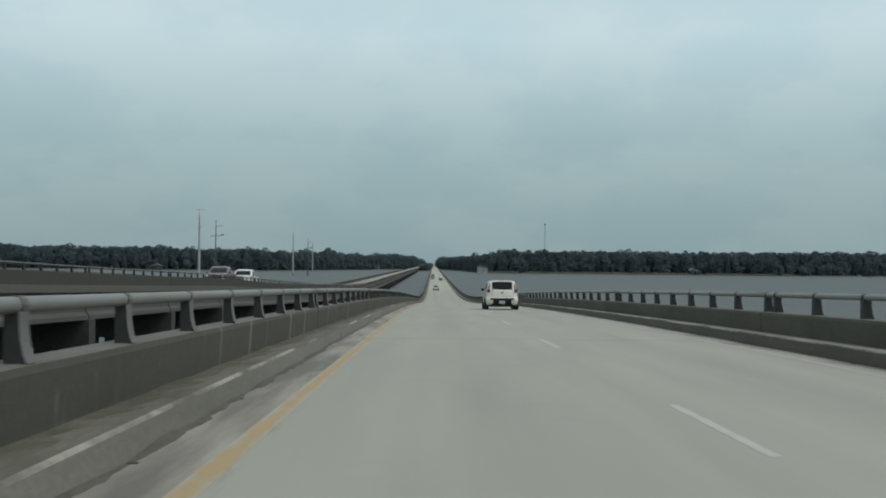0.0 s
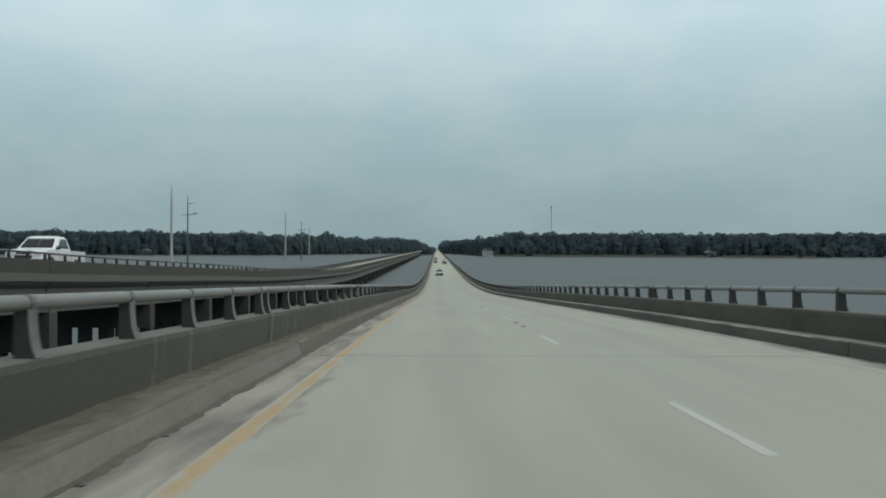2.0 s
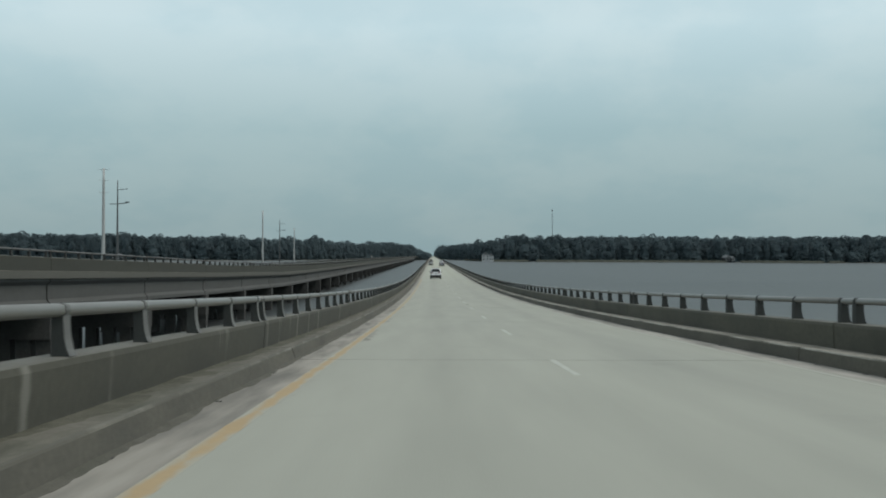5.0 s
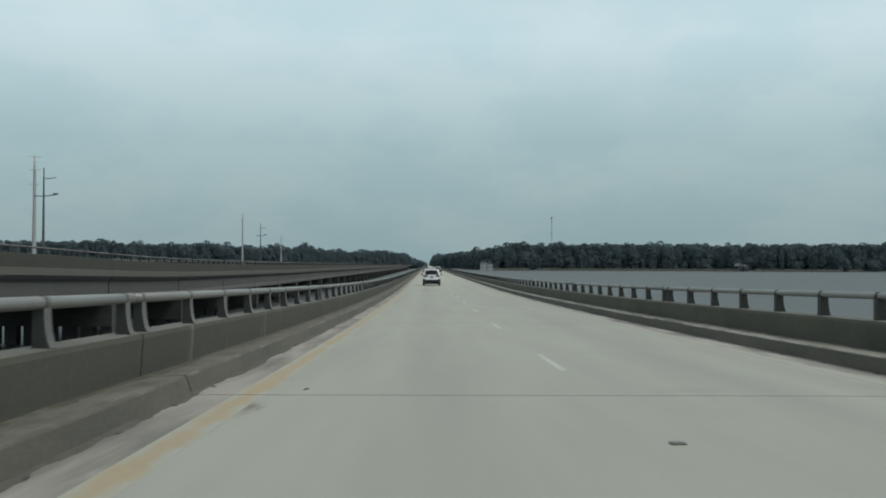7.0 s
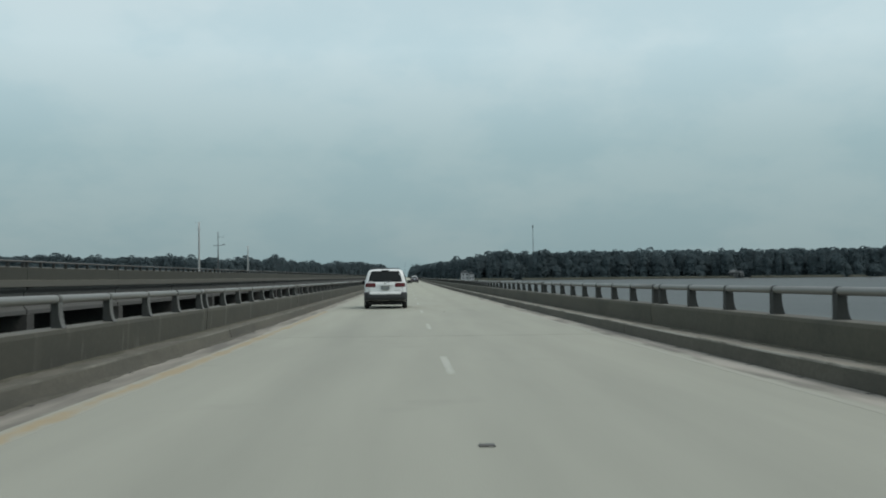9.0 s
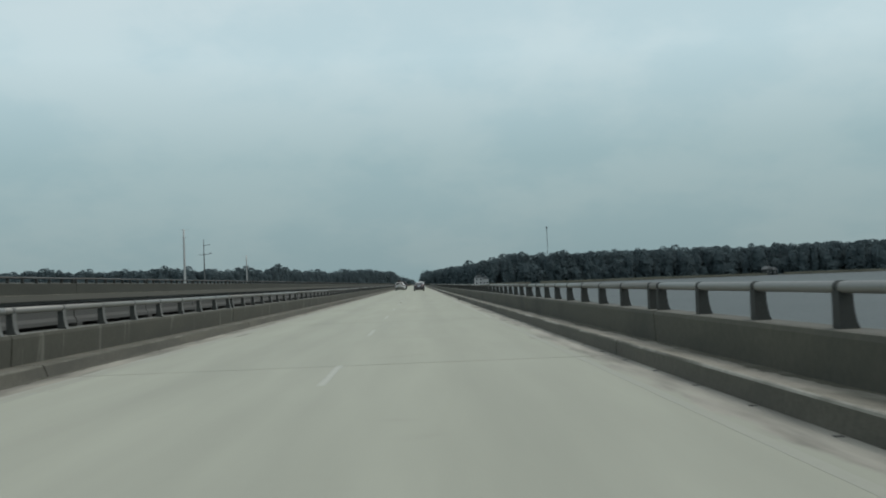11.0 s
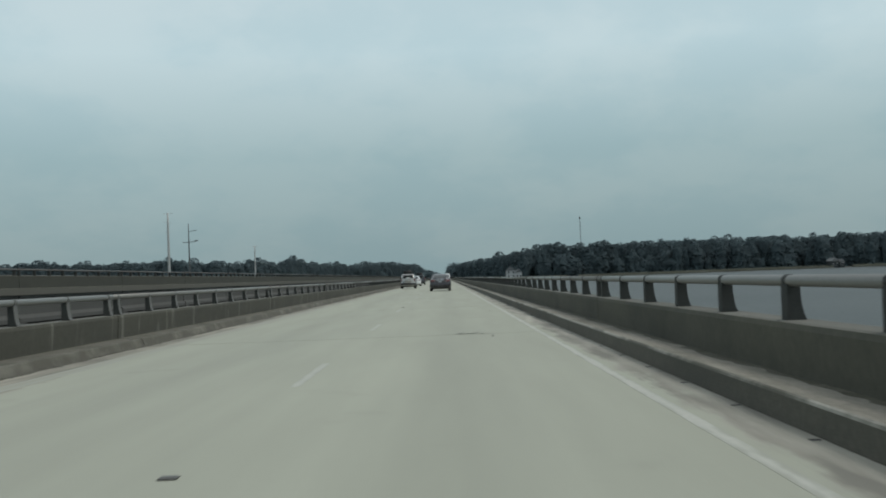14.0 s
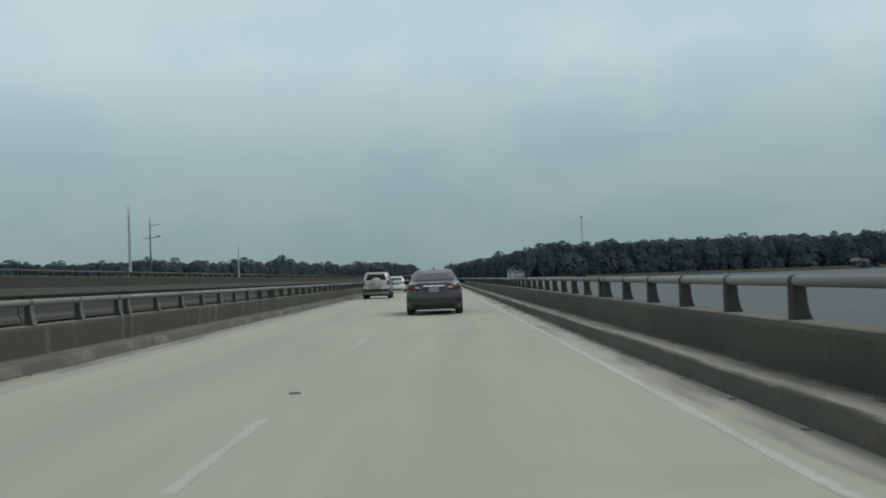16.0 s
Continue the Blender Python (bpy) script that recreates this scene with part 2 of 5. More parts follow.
def water_material():
    m = bpy.data.materials.new("river_water")
    m.use_nodes = True
    N, K = m.node_tree.nodes, m.node_tree.links
    b = N["Principled BSDF"]
    b.inputs["Roughness"].default_value = 0.42
    b.inputs["Specular IOR Level"].default_value = 0.22
    b.inputs["IOR"].default_value = 1.33
    geo = N.new("ShaderNodeNewGeometry")
    nb = N.new("ShaderNodeTexNoise"); nb.inputs["Scale"].default_value = 0.012; nb.inputs["Detail"].default_value = 5
    mp = N.new("ShaderNodeMapping"); mp.inputs["Scale"].default_value = (0.5, 2.5, 1)
    K.new(geo.outputs["Position"], mp.inputs["Vector"]); K.new(mp.outputs[0], nb.inputs["Vector"])
    cr = N.new("ShaderNodeValToRGB")
    cr.color_ramp.elements[0].position, cr.color_ramp.elements[0].color = 0.3, (0.038, 0.044, 0.044, 1)
    cr.color_ramp.elements[1].position, cr.color_ramp.elements[1].color = 0.7, (0.053, 0.059, 0.058, 1)
    K.new(nb.outputs[0], cr.inputs[0]); K.new(cr.outputs[0], b.inputs["Base Color"])
    n1 = N.new("ShaderNodeTexNoise"); n1.inputs["Scale"].default_value = 0.9; n1.inputs["Detail"].default_value = 6
    K.new(geo.outputs["Position"], n1.inputs["Vector"])
    bp = N.new("ShaderNodeBump"); bp.inputs["Strength"].default_value = 1.0; bp.inputs["Distance"].default_value = 0.15
    K.new(n1.outputs[0], bp.inputs["Height"]); K.new(bp.outputs[0], b.inputs["Normal"])
    return m


def add_streaks(m, color, amount):
    """Pale lime runs: wide uneven ones, and narrow ones below each rail post."""
    N, K = m.node_tree.nodes, m.node_tree.links
    b = N["Principled BSDF"]
    src = b.inputs["Base Color"].links[0].from_socket
    geo = N.new("ShaderNodeNewGeometry")
    sp = N.new("ShaderNodeSeparateXYZ"); K.new(geo.outputs["Position"], sp.inputs[0])

    def calc(op, a, c, d=0.0):
        n = N.new("ShaderNodeMath"); n.operation = op
        for k, val in enumerate((a, c, d)):
            if isinstance(val, (int, float)):
                n.inputs[k].default_value = val
            else:
                K.new(val, n.inputs[k])
        return n.outputs[0]

    def noise_of(scale, stretch, detail=5):
        mp = N.new("ShaderNodeMapping"); mp.inputs["Scale"].default_value = stretch
        K.new(geo.outputs["Position"], mp.inputs["Vector"])
        nz = N.new("ShaderNodeTexNoise"); nz.inputs["Scale"].default_value = scale; nz.inputs["Detail"].default_value = detail; nz.inputs["Roughness"].default_value = 0.6
        K.new(mp.outputs[0], nz.inputs["Vector"])
        return nz.outputs[0]

    def ease(v, lo, hi, a, c):
        r = N.new("ShaderNodeMapRange"); r.interpolation_type = "SMOOTHSTEP"
        r.inputs[1].default_value, r.inputs[2].default_value, r.inputs[3].default_value, r.inputs[4].default_value = lo, hi, a, c
        K.new(v, r.inputs[0])
        return r.outputs[0]

    broad = ease(noise_of(1.6, (0.2, 1.6, 0.35)), 0.60, 0.72, 0.0, amount)
    along = calc("WRAP", sp.outputs["Y"], JOINT0 + SPAN - 0.3, JOINT0 - 0.3)
    along = calc("SUBTRACT", along, JOINT0 - 0.3)
    gap = calc("PINGPONG", calc("SUBTRACT", along, 0.6), (SPAN - 0.6) / 18)
    ragged = calc("MULTIPLY_ADD", noise_of(3.0, (0.3, 2.5, 1.2)), 0.16, calc("SUBTRACT", gap, 0.08))
    thin = calc("MULTIPLY", ease(ragged, 0.03, 0.12, 0.8, 0.0), ease(noise_of(0.9, (0.1, 1.0, 0.1), 2), 0.47, 0.66, 0.0, 1.0))
    both = calc("MAXIMUM", broad, thin)
    mx = N.new("ShaderNodeMix"); mx.data_type = "RGBA"
    K.new(both, mx.inputs["Factor"]); K.new(src, mx.inputs["A"]); mx.inputs["B"].default_value = (*color, 1)
    K.new(mx.outputs["Result"], b.inputs["Base Color"])


def let_light_through(m, share):
    """Thin leaves: part of the light is scattered to the far side."""
    N, K = m.node_tree.nodes, m.node_tree.links
    b = N["Principled BSDF"]
    tr = N.new("ShaderNodeBsdfTranslucent")
    K.new(b.inputs["Base Color"].links[0].from_socket, tr.inputs["Color"])
    mx = N.new("ShaderNodeMixShader")
    mx.inputs[0].default_value = share
    K.new(b.outputs[0], mx.inputs[1]); K.new(tr.outputs[0], mx.inputs[2])
    K.new(mx.outputs[0], N["Material Output"].inputs["Surface"])


SPAN = 18.288
JOINT0 = 124.9 - 10 * SPAN
ROAD = road_material()
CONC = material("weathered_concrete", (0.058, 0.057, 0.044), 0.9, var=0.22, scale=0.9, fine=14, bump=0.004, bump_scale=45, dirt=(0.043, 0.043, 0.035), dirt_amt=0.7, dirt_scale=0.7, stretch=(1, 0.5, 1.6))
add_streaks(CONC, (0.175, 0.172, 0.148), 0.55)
# wall tops paler than the wall faces: light from above put into the colour
WALLTOP = material("lit_wall_top", (0.108, 0.106, 0.090), 0.9, var=0.25, scale=1.2, fine=14, dirt=(0.070, 0.068, 0.054), dirt_amt=0.8, dirt_scale=0.8, stretch=(1, 0.4, 1))
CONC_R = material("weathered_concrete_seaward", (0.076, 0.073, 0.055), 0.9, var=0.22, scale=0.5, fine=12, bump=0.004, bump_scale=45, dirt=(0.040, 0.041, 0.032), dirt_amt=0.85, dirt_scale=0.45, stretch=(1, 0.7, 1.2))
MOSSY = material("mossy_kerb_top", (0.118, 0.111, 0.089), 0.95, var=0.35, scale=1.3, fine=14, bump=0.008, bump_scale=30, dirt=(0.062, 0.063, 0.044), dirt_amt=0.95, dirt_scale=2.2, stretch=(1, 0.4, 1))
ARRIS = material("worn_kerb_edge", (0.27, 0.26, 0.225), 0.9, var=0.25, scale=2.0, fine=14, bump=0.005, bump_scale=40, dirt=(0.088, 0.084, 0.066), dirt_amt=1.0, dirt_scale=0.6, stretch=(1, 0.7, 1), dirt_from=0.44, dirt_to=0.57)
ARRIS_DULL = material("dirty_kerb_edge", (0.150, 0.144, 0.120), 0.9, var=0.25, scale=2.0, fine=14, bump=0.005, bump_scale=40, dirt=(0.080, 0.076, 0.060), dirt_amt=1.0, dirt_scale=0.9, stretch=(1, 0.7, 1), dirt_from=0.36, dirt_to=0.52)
# dirt, and the shade of the upright face put into the colour
KERBFACE = material("shaded_dirty_kerb_face", (0.088, 0.083, 0.066), 0.92, var=0.3, scale=1.4, fine=16, bump=0.006, bump_scale=40, dirt=(0.050, 0.049, 0.040), dirt_amt=0.85, dirt_scale=0.8, stretch=(1, 0.3, 1))
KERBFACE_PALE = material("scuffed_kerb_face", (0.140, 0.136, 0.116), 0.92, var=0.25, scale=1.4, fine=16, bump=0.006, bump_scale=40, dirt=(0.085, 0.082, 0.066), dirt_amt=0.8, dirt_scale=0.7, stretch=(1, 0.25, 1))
CONC_OLD = material("old_olive_concrete", (0.049, 0.050, 0.039), 0.9, var=0.18, scale=0.7, fine=10, bump=0.004, bump_scale=45, dirt=(0.036, 0.037, 0.029), dirt_amt=0.6, dirt_scale=0.5, stretch=(1, 0.4, 1.6))
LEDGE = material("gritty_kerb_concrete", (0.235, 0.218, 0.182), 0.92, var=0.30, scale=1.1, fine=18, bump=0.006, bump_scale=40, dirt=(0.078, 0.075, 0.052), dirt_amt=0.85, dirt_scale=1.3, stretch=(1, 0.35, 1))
SLABEDGE = material("deck_edge_concrete", (0.100, 0.098, 0.082), 0.9, var=0.15, scale=0.5, fine=8, dirt=(0.085, 0.083, 0.07), dirt_amt=0.5, dirt_scale=0.5, stretch=(1, 0.4, 2))
GIRDER = material("girder_concrete", (0.078, 0.078, 0.073), 0.9, var=0.15, scale=0.4, fine=6, dirt=(0.06, 0.06, 0.055), dirt_amt=0.6, dirt_scale=0.4, stretch=(1, 0.3, 2))
POSTM = material("dark_post_metal", (0.043, 0.046, 0.044), 0.8, spec=0.2, var=0.2, scale=6, fine=60, dirt=(0.04, 0.04, 0.036), dirt_amt=0.5, dirt_scale=5)
# paler copy of the post metal: light on the roadward edge put into colour
FLANGE = material("lit_post_flange", (0.115, 0.118, 0.112), 0.7, var=0.2, scale=5, fine=50, dirt=(0.06, 0.06, 0.055), dirt_amt=0.6, dirt_scale=4)
RAILM = material("galvanised_rail", (0.205, 0.206, 0.196), 0.5, metal=0.45, var=0.12, scale=1.5, fine=35, dirt=(0.15, 0.147, 0.13), dirt_amt=0.6, dirt_scale=1.2, stretch=(1, 0.3, 1))
RAIL_OLD = material("weathered_old_rail", (0.125, 0.122, 0.115), 0.6, metal=0.3, var=0.15, scale=1.5, fine=35, dirt=(0.08, 0.076, 0.068), dirt_amt=0.6, dirt_scale=1.2, stretch=(1, 0.3, 1))
PILEM = material("dark_stained_pile", (0.052, 0.051, 0.047), 0.9, var=0.3, scale=0.8, fine=6, dirt=(0.03, 0.03, 0.027), dirt_amt=0.7, dirt_scale=0.6)
YELLOW = paint_material("worn_yellow_paint", (0.318, 0.226, 0.112), 0.93, -3.70, 0.09)
YELLOW_MID = paint_material("faded_yellow_paint", (0.298, 0.240, 0.146), 0.95, -3.70, 0.13)
YELLOW_FADED = paint_material("nearly_gone_yellow_paint", (0.262, 0.255, 0.205), 0.5, -3.70, 0.085)
WHITE = paint_material("worn_white_paint", (0.40, 0.40, 0.36), 0.95, 3.567, 0.06)
WHITE_DASH = paint_material("worn_dash_paint", (0.37, 0.375, 0.335), 0.92, 0.0, 0.058)
WHITE_FADED = paint_material("nearly_gone_white_paint", (0.295, 0.295, 0.25), 0.5, 3.567, 0.055)
WHITE_GONE = paint_material("scoured_white_paint", (0.345, 0.343, 0.30), 0.7, 3.567, 0.055, (0.306, 0.312, 0.26, 1))
INK = material("faded_black_paint", (0.125, 0.132, 0.12), 0.8, var=0.2, dirt=(0.3, 0.3, 0.27), dirt_amt=0.6, dirt_scale=6)
TAR = material("joint_sealant", (0.024, 0.024, 0.023), 0.8, var=0.3, dirt=(0.12, 0.12, 0.105), dirt_amt=0.5, dirt_scale=0.5)
SEAM = material("fresh_black_sealant", (0.012, 0.012, 0.012), 0.7, var=0.3)
WATER = water_material()
MARSH = material("marsh_grass", (0.135, 0.140, 0.112), 0.95, var=0.3, scale=0.05, fine=0.6)
LAND = material("shore_ground", (0.125, 0.132, 0.12), 0.95, var=0.3, scale=0.04, fine=0.5)
# leaf green lightened and blued: distance haze put into the base colour
LEAF = material("hazy_pine_foliage", (0.096, 0.129, 0.140), 0.95, var=0.12, scale=0.04, fine=0.3, island=0.05, spec=0.1)
LEAF.node_tree.nodes["Principled BSDF"].inputs["Specular IOR Level"].default_value = 0.05
let_light_through(LEAF, 0.45)
POLE_L = material("pale_steel_pole", (0.37, 0.38, 0.37), 0.6, metal=0.2, var=0.08, scale=0.4, fine=4)
POLE_D = material("dark_steel_pole", (0.085, 0.092, 0.094), 0.6, metal=0.2, var=0.1, scale=0.4, fine=4)


# ---------------------------------------------------------------- geometry helpers
def obj(name, bm, mat, parent=None, smooth=False):
    bmesh.ops.recalc_face_normals(bm, faces=bm.faces)
    me = bpy.data.meshes.new(name)
    bm.to_mesh(me)
    bm.free()
    for mt in (mat if isinstance(mat, (list, tuple)) else [mat]):
        me.materials.append(mt)
    if smooth:
        me.shade_smooth()
    ob = new(name, me)
    if parent is not None:
        ob.parent = parent
    return ob


def part(name, bm, mat, parent, label="", smooth=False):
    ob = obj(name, bm, mat, parent, smooth)
    if label:
        tagged(ob, label)
    return ob


def share(name, me, parent, m=None):
    """Another object on the same mesh."""
    ob = new(name, me)
    ob.parent = parent
    if m is not None:
        ob.matrix_basis = m
    return ob


def empty(name, m=None):
    ob = new(name)
    ob.empty_display_size = 0.2
    if m is not None:
        ob.matrix_basis = m
    return ob


def add_box(bm, x0, x1, y0, y1, z0, z1):
    vs = [bm.verts.new(p) for p in ((x0, y0, z0), (x1, y0, z0), (x1, y1, z0), (x0, y1, z0), (x0, y0, z1), (x1, y0, z1), (x1, y1, z1), (x0, y1, z1))]
    for f in ((0, 3, 2, 1), (4, 5, 6, 7), (0, 1, 5, 4), (1, 2, 6, 5), (2, 3, 7, 6), (3, 0, 4, 7)):
        bm.faces.new([vs[i] for i in f])
    return vs


def add_loft(bm, rings, closed=True, caps=True):
    """Skin a list of equally long rings of points."""
    vr = [[bm.verts.new(p) for p in r] for r in rings]
    n = len(vr[0])
    for a, b in zip(vr, vr[1:]):
        for i in range(n if closed else n - 1):
            j = (i + 1) % n
            bm.faces.new((a[i], a[j], b[j], b[i]))
    if caps and closed:
        bm.faces.new(vr[0][::-1])
        bm.faces.new(vr[-1])
    return vr


def add_tube(bm, path, radius, n=8):
    """A round bar along a path of points; radius may be a list."""
    rings = []
    for i, p in enumerate(path):
        p = Vector(p)
        d = (Vector(path[min(i + 1, len(path) - 1)]) - Vector(path[max(i - 1, 0)])).normalized()
        u = d.orthogonal().normalized() if abs(d.z) > 0.9 else d.cross(Vector((0, 0, 1))).normalized()
        w = d.cross(u)
        r = radius[i] if isinstance(radius, (list, tuple)) else radius
        rings.append([p + r * (math.cos(2 * math.pi * k / n) * u + math.sin(2 * math.pi * k / n) * w) for k in range(n)])
    add_loft(bm, rings)


def bevel(bm, width, segments=2, angle=30):
    ed = [e for e in bm.edges if len(e.link_faces) == 2 and e.calc_face_angle(0) > radians(angle)]
    bmesh.ops.bevel(bm, geom=ed, offset=width, segments=segments, profile=0.6, affect="EDGES", clamp_overlap=True)


# vertical alignment: downhill grade at stations along y; level beyond the last
STATIONS = (-60.0, 0.0, 50.0, 100.0, 150.0, 200.0, 250.0, 300.0, 360.0, 420.0)
GRADES = (0.00688, 0.02005, 0.02982, 0.03678, 0.03562, 0.02108, 0.00910, 0.00193, 0.00075, 0.00000)
HEIGHTS = [0.0] * len(STATIONS)
for i in range(len(STATIONS) - 2, -1, -1):
    HEIGHTS[i] = HEIGHTS[i + 1] + (STATIONS[i + 1] - STATIONS[i]) * (GRADES[i] + GRADES[i + 1]) / 2


def deck_z(y):
    if y >= STATIONS[-1]:
        return 0.0
    if y <= STATIONS[0]:
        return HEIGHTS[0] + GRADES[0] * (STATIONS[0] - y)
    i = max(k for k in range(len(STATIONS)) if STATIONS[k] <= y)
    u, seg = y - STATIONS[i], STATIONS[i + 1] - STATIONS[i]
    return HEIGHTS[i] - (GRADES[i] * u + (GRADES[i + 1] - GRADES[i]) * u * u / 2 / seg)


# the second bridge comes down earlier and more gently than the first
OTHER_Y = (-60.0, 44.0, 105.0, 160.0, 218.0, 252.0, 290.0, 345.0, 420.0)
OTHER_DZ = (-0.75, -0.54, -0.17, 0.10, 0.28, 0.18, -0.04, -0.05, 0.0)


def other_z(y):
    u = float(np.interp(y, OTHER_Y, range(len(OTHER_Y))))
    i = min(int(u), len(OTHER_Y) - 2)
    e = u - i
    e = e * e * (3 - 2 * e)
    return deck_z(y - 8.0) + 1.45 + OTHER_DZ[i] * (1 - e) + OTHER_DZ[i + 1] * e


def sweep(bm, section, y0, y1, n, zf=deck_z):
    """A closed section of (x, z), or a function of y giving one, carried along the bridge from y0 to y1."""
    rings = []
    for k in range(n + 1):
        y = y0 + (y1 - y0) * k / n
        z = zf(y)
        rings.append([(x, y, z + h) for x, h in (section(y) if callable(section) else section)])
    add_loft(bm, rings)


BRIDGE_END = 1250.0
NSPAN = int((BRIDGE_END - JOINT0) / SPAN) + 1
WATER_Z = -2.9

# ---------------------------------------------------------------- the place: water and shores
bm = bmesh.new()
add_box(bm, -4500, 4500, -600, 4400, WATER_Z - 1.0, WATER_Z)
river = tagged(obj("water", bm, WATER), "grey-blue river water with small ripples", "water", kind="structure")


def shore(name, x0, x1, side, label):
    """Low ground behind an irregular waterline."""
    bm = bmesh.new()
    xs = sorted([x0 + (x1 - x0) * k / 60 for k in range(61)] + [-200, -100, -12.01, -12, 20, 40, 60])
    rings = []
    for d, h in ((0, -0.8), (6, 0.45), (40, 0.9), (200, 1.4), (3000, 2.0)):
        rings.append([(x, shore_y(x) + d, WATER_Z + h) for x in xs])
    rings.append([(x, shore_y(x) + 3000, WATER_Z - 3) for x in xs])
    rings.append([(x, shore_y(x), WATER_Z - 3) for x in xs])
    add_loft(bm, rings, closed=False, caps=False)
    return tagged(obj(name, bm, LAND), label, "ground", kind="structure")


def shore_y(x):
    wave = 14 * math.sin(x / 97.0) + 9 * math.sin(x / 41.0 + 1.3)
    if x < -200:
        return 1290 + wave
    if x < -12:
        return 1290 + wave + 3.6 * (x + 200)
    if x < 60:
        return 1245 + wave + 12.0 * (60 - x)
    return 1245 + wave - 0.06 * max(0, x - 120)


shore("ground", -2200, 2200, 0, "low wooded far bank with a muddy waterline")


# ---------------------------------------------------------------- the bridges
def strip(name, x0, x1, y0, y1, mat, n, parent, zf=deck_z, lift=0.0015):
    bm = bmesh.new()
    vr = []
    for k in range(n + 1):
        y = y0 + (y1 - y0) * k / n
        low = min(lift - 0.005, -0.002)
        vr.append([bm.verts.new((x, y, zf(y) + h)) for x, h in ((x0, low), (x0, lift), (x1, lift), (x1, low))])
    for a, b in zip(vr, vr[1:]):
        for i in range(3):
            bm.faces.new((a[i], a[i + 1], b[i + 1], b[i]))
    return part(name, bm, mat, parent)


def span_y(k):
    return JOINT0 + k * SPAN, JOINT0 + (k + 1) * SPAN


GAP = 0.022
road = tagged(empty("road"), "pale worn concrete bridge carriageway with two lanes", "road", kind="structure")
girders = tagged(empty("bridge_girders"), "grey concrete beams and slab edges under the deck", "bridge", kind="structure")
parapet_l = tagged(empty("wall_left_parapet"), "stained grey concrete bridge parapet with a kerb", "parapet", kind="structure")
parapet_r = tagged(empty("wall_right_parapet"), "stained grey concrete bridge parapet with a gritty kerb", "parapet", kind="structure")
SLAB = [(-5.22, -0.4), (5.15, -0.4), (5.15, -0.03), (4.25, 0.0), (-4.4, 0.0), (-5.22, -0.03)]


def kerb_l(y):
    """Height of the left kerb's edge: the road surface comes up towards it along the bridge."""
    return float(np.interp(y, (0, 290, 380, 445), (0.207, 0.203, 0.184, 0.157)))


def kerb_r(y):
    return float(np.interp(y, (0, 250, 360), (0.235, 0.228, 0.222)))


def kerb_back_r(y):
    """Height of the right kerb's top where it meets the wall."""
    return float(np.interp(y, (0, 270, 380), (0.207, 0.205, 0.162)))


KERB_BACK_L = 0.178


def kerb_top(x, y):
    """Height of either kerb's top over the road."""
    if x < 0:
        return float(np.interp(x, (-4.855, -4.395), (KERB_BACK_L, kerb_l(y))))
    return float(np.interp(x, (4.185, 4.765), (kerb_r(y), kerb_back_r(y))))


def left_kerb(y):
    e = kerb_l(y)
    return [(-4.295, 0.003), (-4.355, e - 0.024), (-4.367, e - 0.006), (-4.395, e + 0.001), (-4.855, KERB_BACK_L), (-4.855, 0.003)]


def right_kerb(y):
    e = kerb_r(y)
    return [(4.14, 0.003), (4.152, e - 0.026), (4.162, e - 0.006), (4.185, e + 0.001), (4.765, kerb_back_r(y)), (4.765, 0.003)]


PL = [(-4.835, 0.005), (-4.835, 0.21), (-4.81, 0.583), (-4.825, 0.634), (-4.865, 0.645), (-5.12, 0.645), (-5.15, 0.622), (-5.15, -0.028), (-4.835, -0.028)]
PR = [(4.745, 0.005), (4.745, 0.21), (4.725, 0.583), (4.74, 0.634), (4.78, 0.645), (5.05, 0.645), (5.08, 0.622), (5.08, -0.028), (4.745, -0.028)]
for k in range(NSPAN):
    y0, y1 = span_y(k)
    n = 8 if y0 < 330 else 2
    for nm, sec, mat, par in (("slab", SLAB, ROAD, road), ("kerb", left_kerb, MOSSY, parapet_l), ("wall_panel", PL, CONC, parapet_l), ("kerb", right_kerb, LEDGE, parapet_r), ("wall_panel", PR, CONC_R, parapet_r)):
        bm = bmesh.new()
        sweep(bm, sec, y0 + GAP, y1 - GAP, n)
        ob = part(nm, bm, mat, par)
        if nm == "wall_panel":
            # upward faces get the paler, painted-lit top
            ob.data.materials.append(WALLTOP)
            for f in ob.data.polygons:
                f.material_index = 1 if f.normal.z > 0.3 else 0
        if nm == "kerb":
            # KERBFACE darkens the upright side as shade; the top stays pale
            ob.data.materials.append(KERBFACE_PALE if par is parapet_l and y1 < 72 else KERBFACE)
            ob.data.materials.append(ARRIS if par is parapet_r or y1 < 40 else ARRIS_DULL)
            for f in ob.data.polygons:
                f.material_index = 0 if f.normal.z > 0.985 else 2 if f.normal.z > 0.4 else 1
    strip("joint_sealant", -4.29, 4.135, y0 - GAP, y0 + GAP, TAR, 1, road, deck_z, -0.016)
    bm = bmesh.new()
    for gx in (-4.0, -1.35, 1.35, 4.0):
        sweep(bm, [(gx - 0.28, -1.35), (gx + 0.28, -1.35), (gx + 0.28, -1.15), (gx + 0.1, -0.95), (gx + 0.1, -0.6), (gx + 0.3, -0.404), (gx - 0.3, -0.404), (gx - 0.1, -0.6), (gx - 0.1, -0.95), (gx - 0.28, -1.15)], y0 + 0.1, y1 - 0.1, 4)
    part("girder_set", bm, GIRDER, girders)


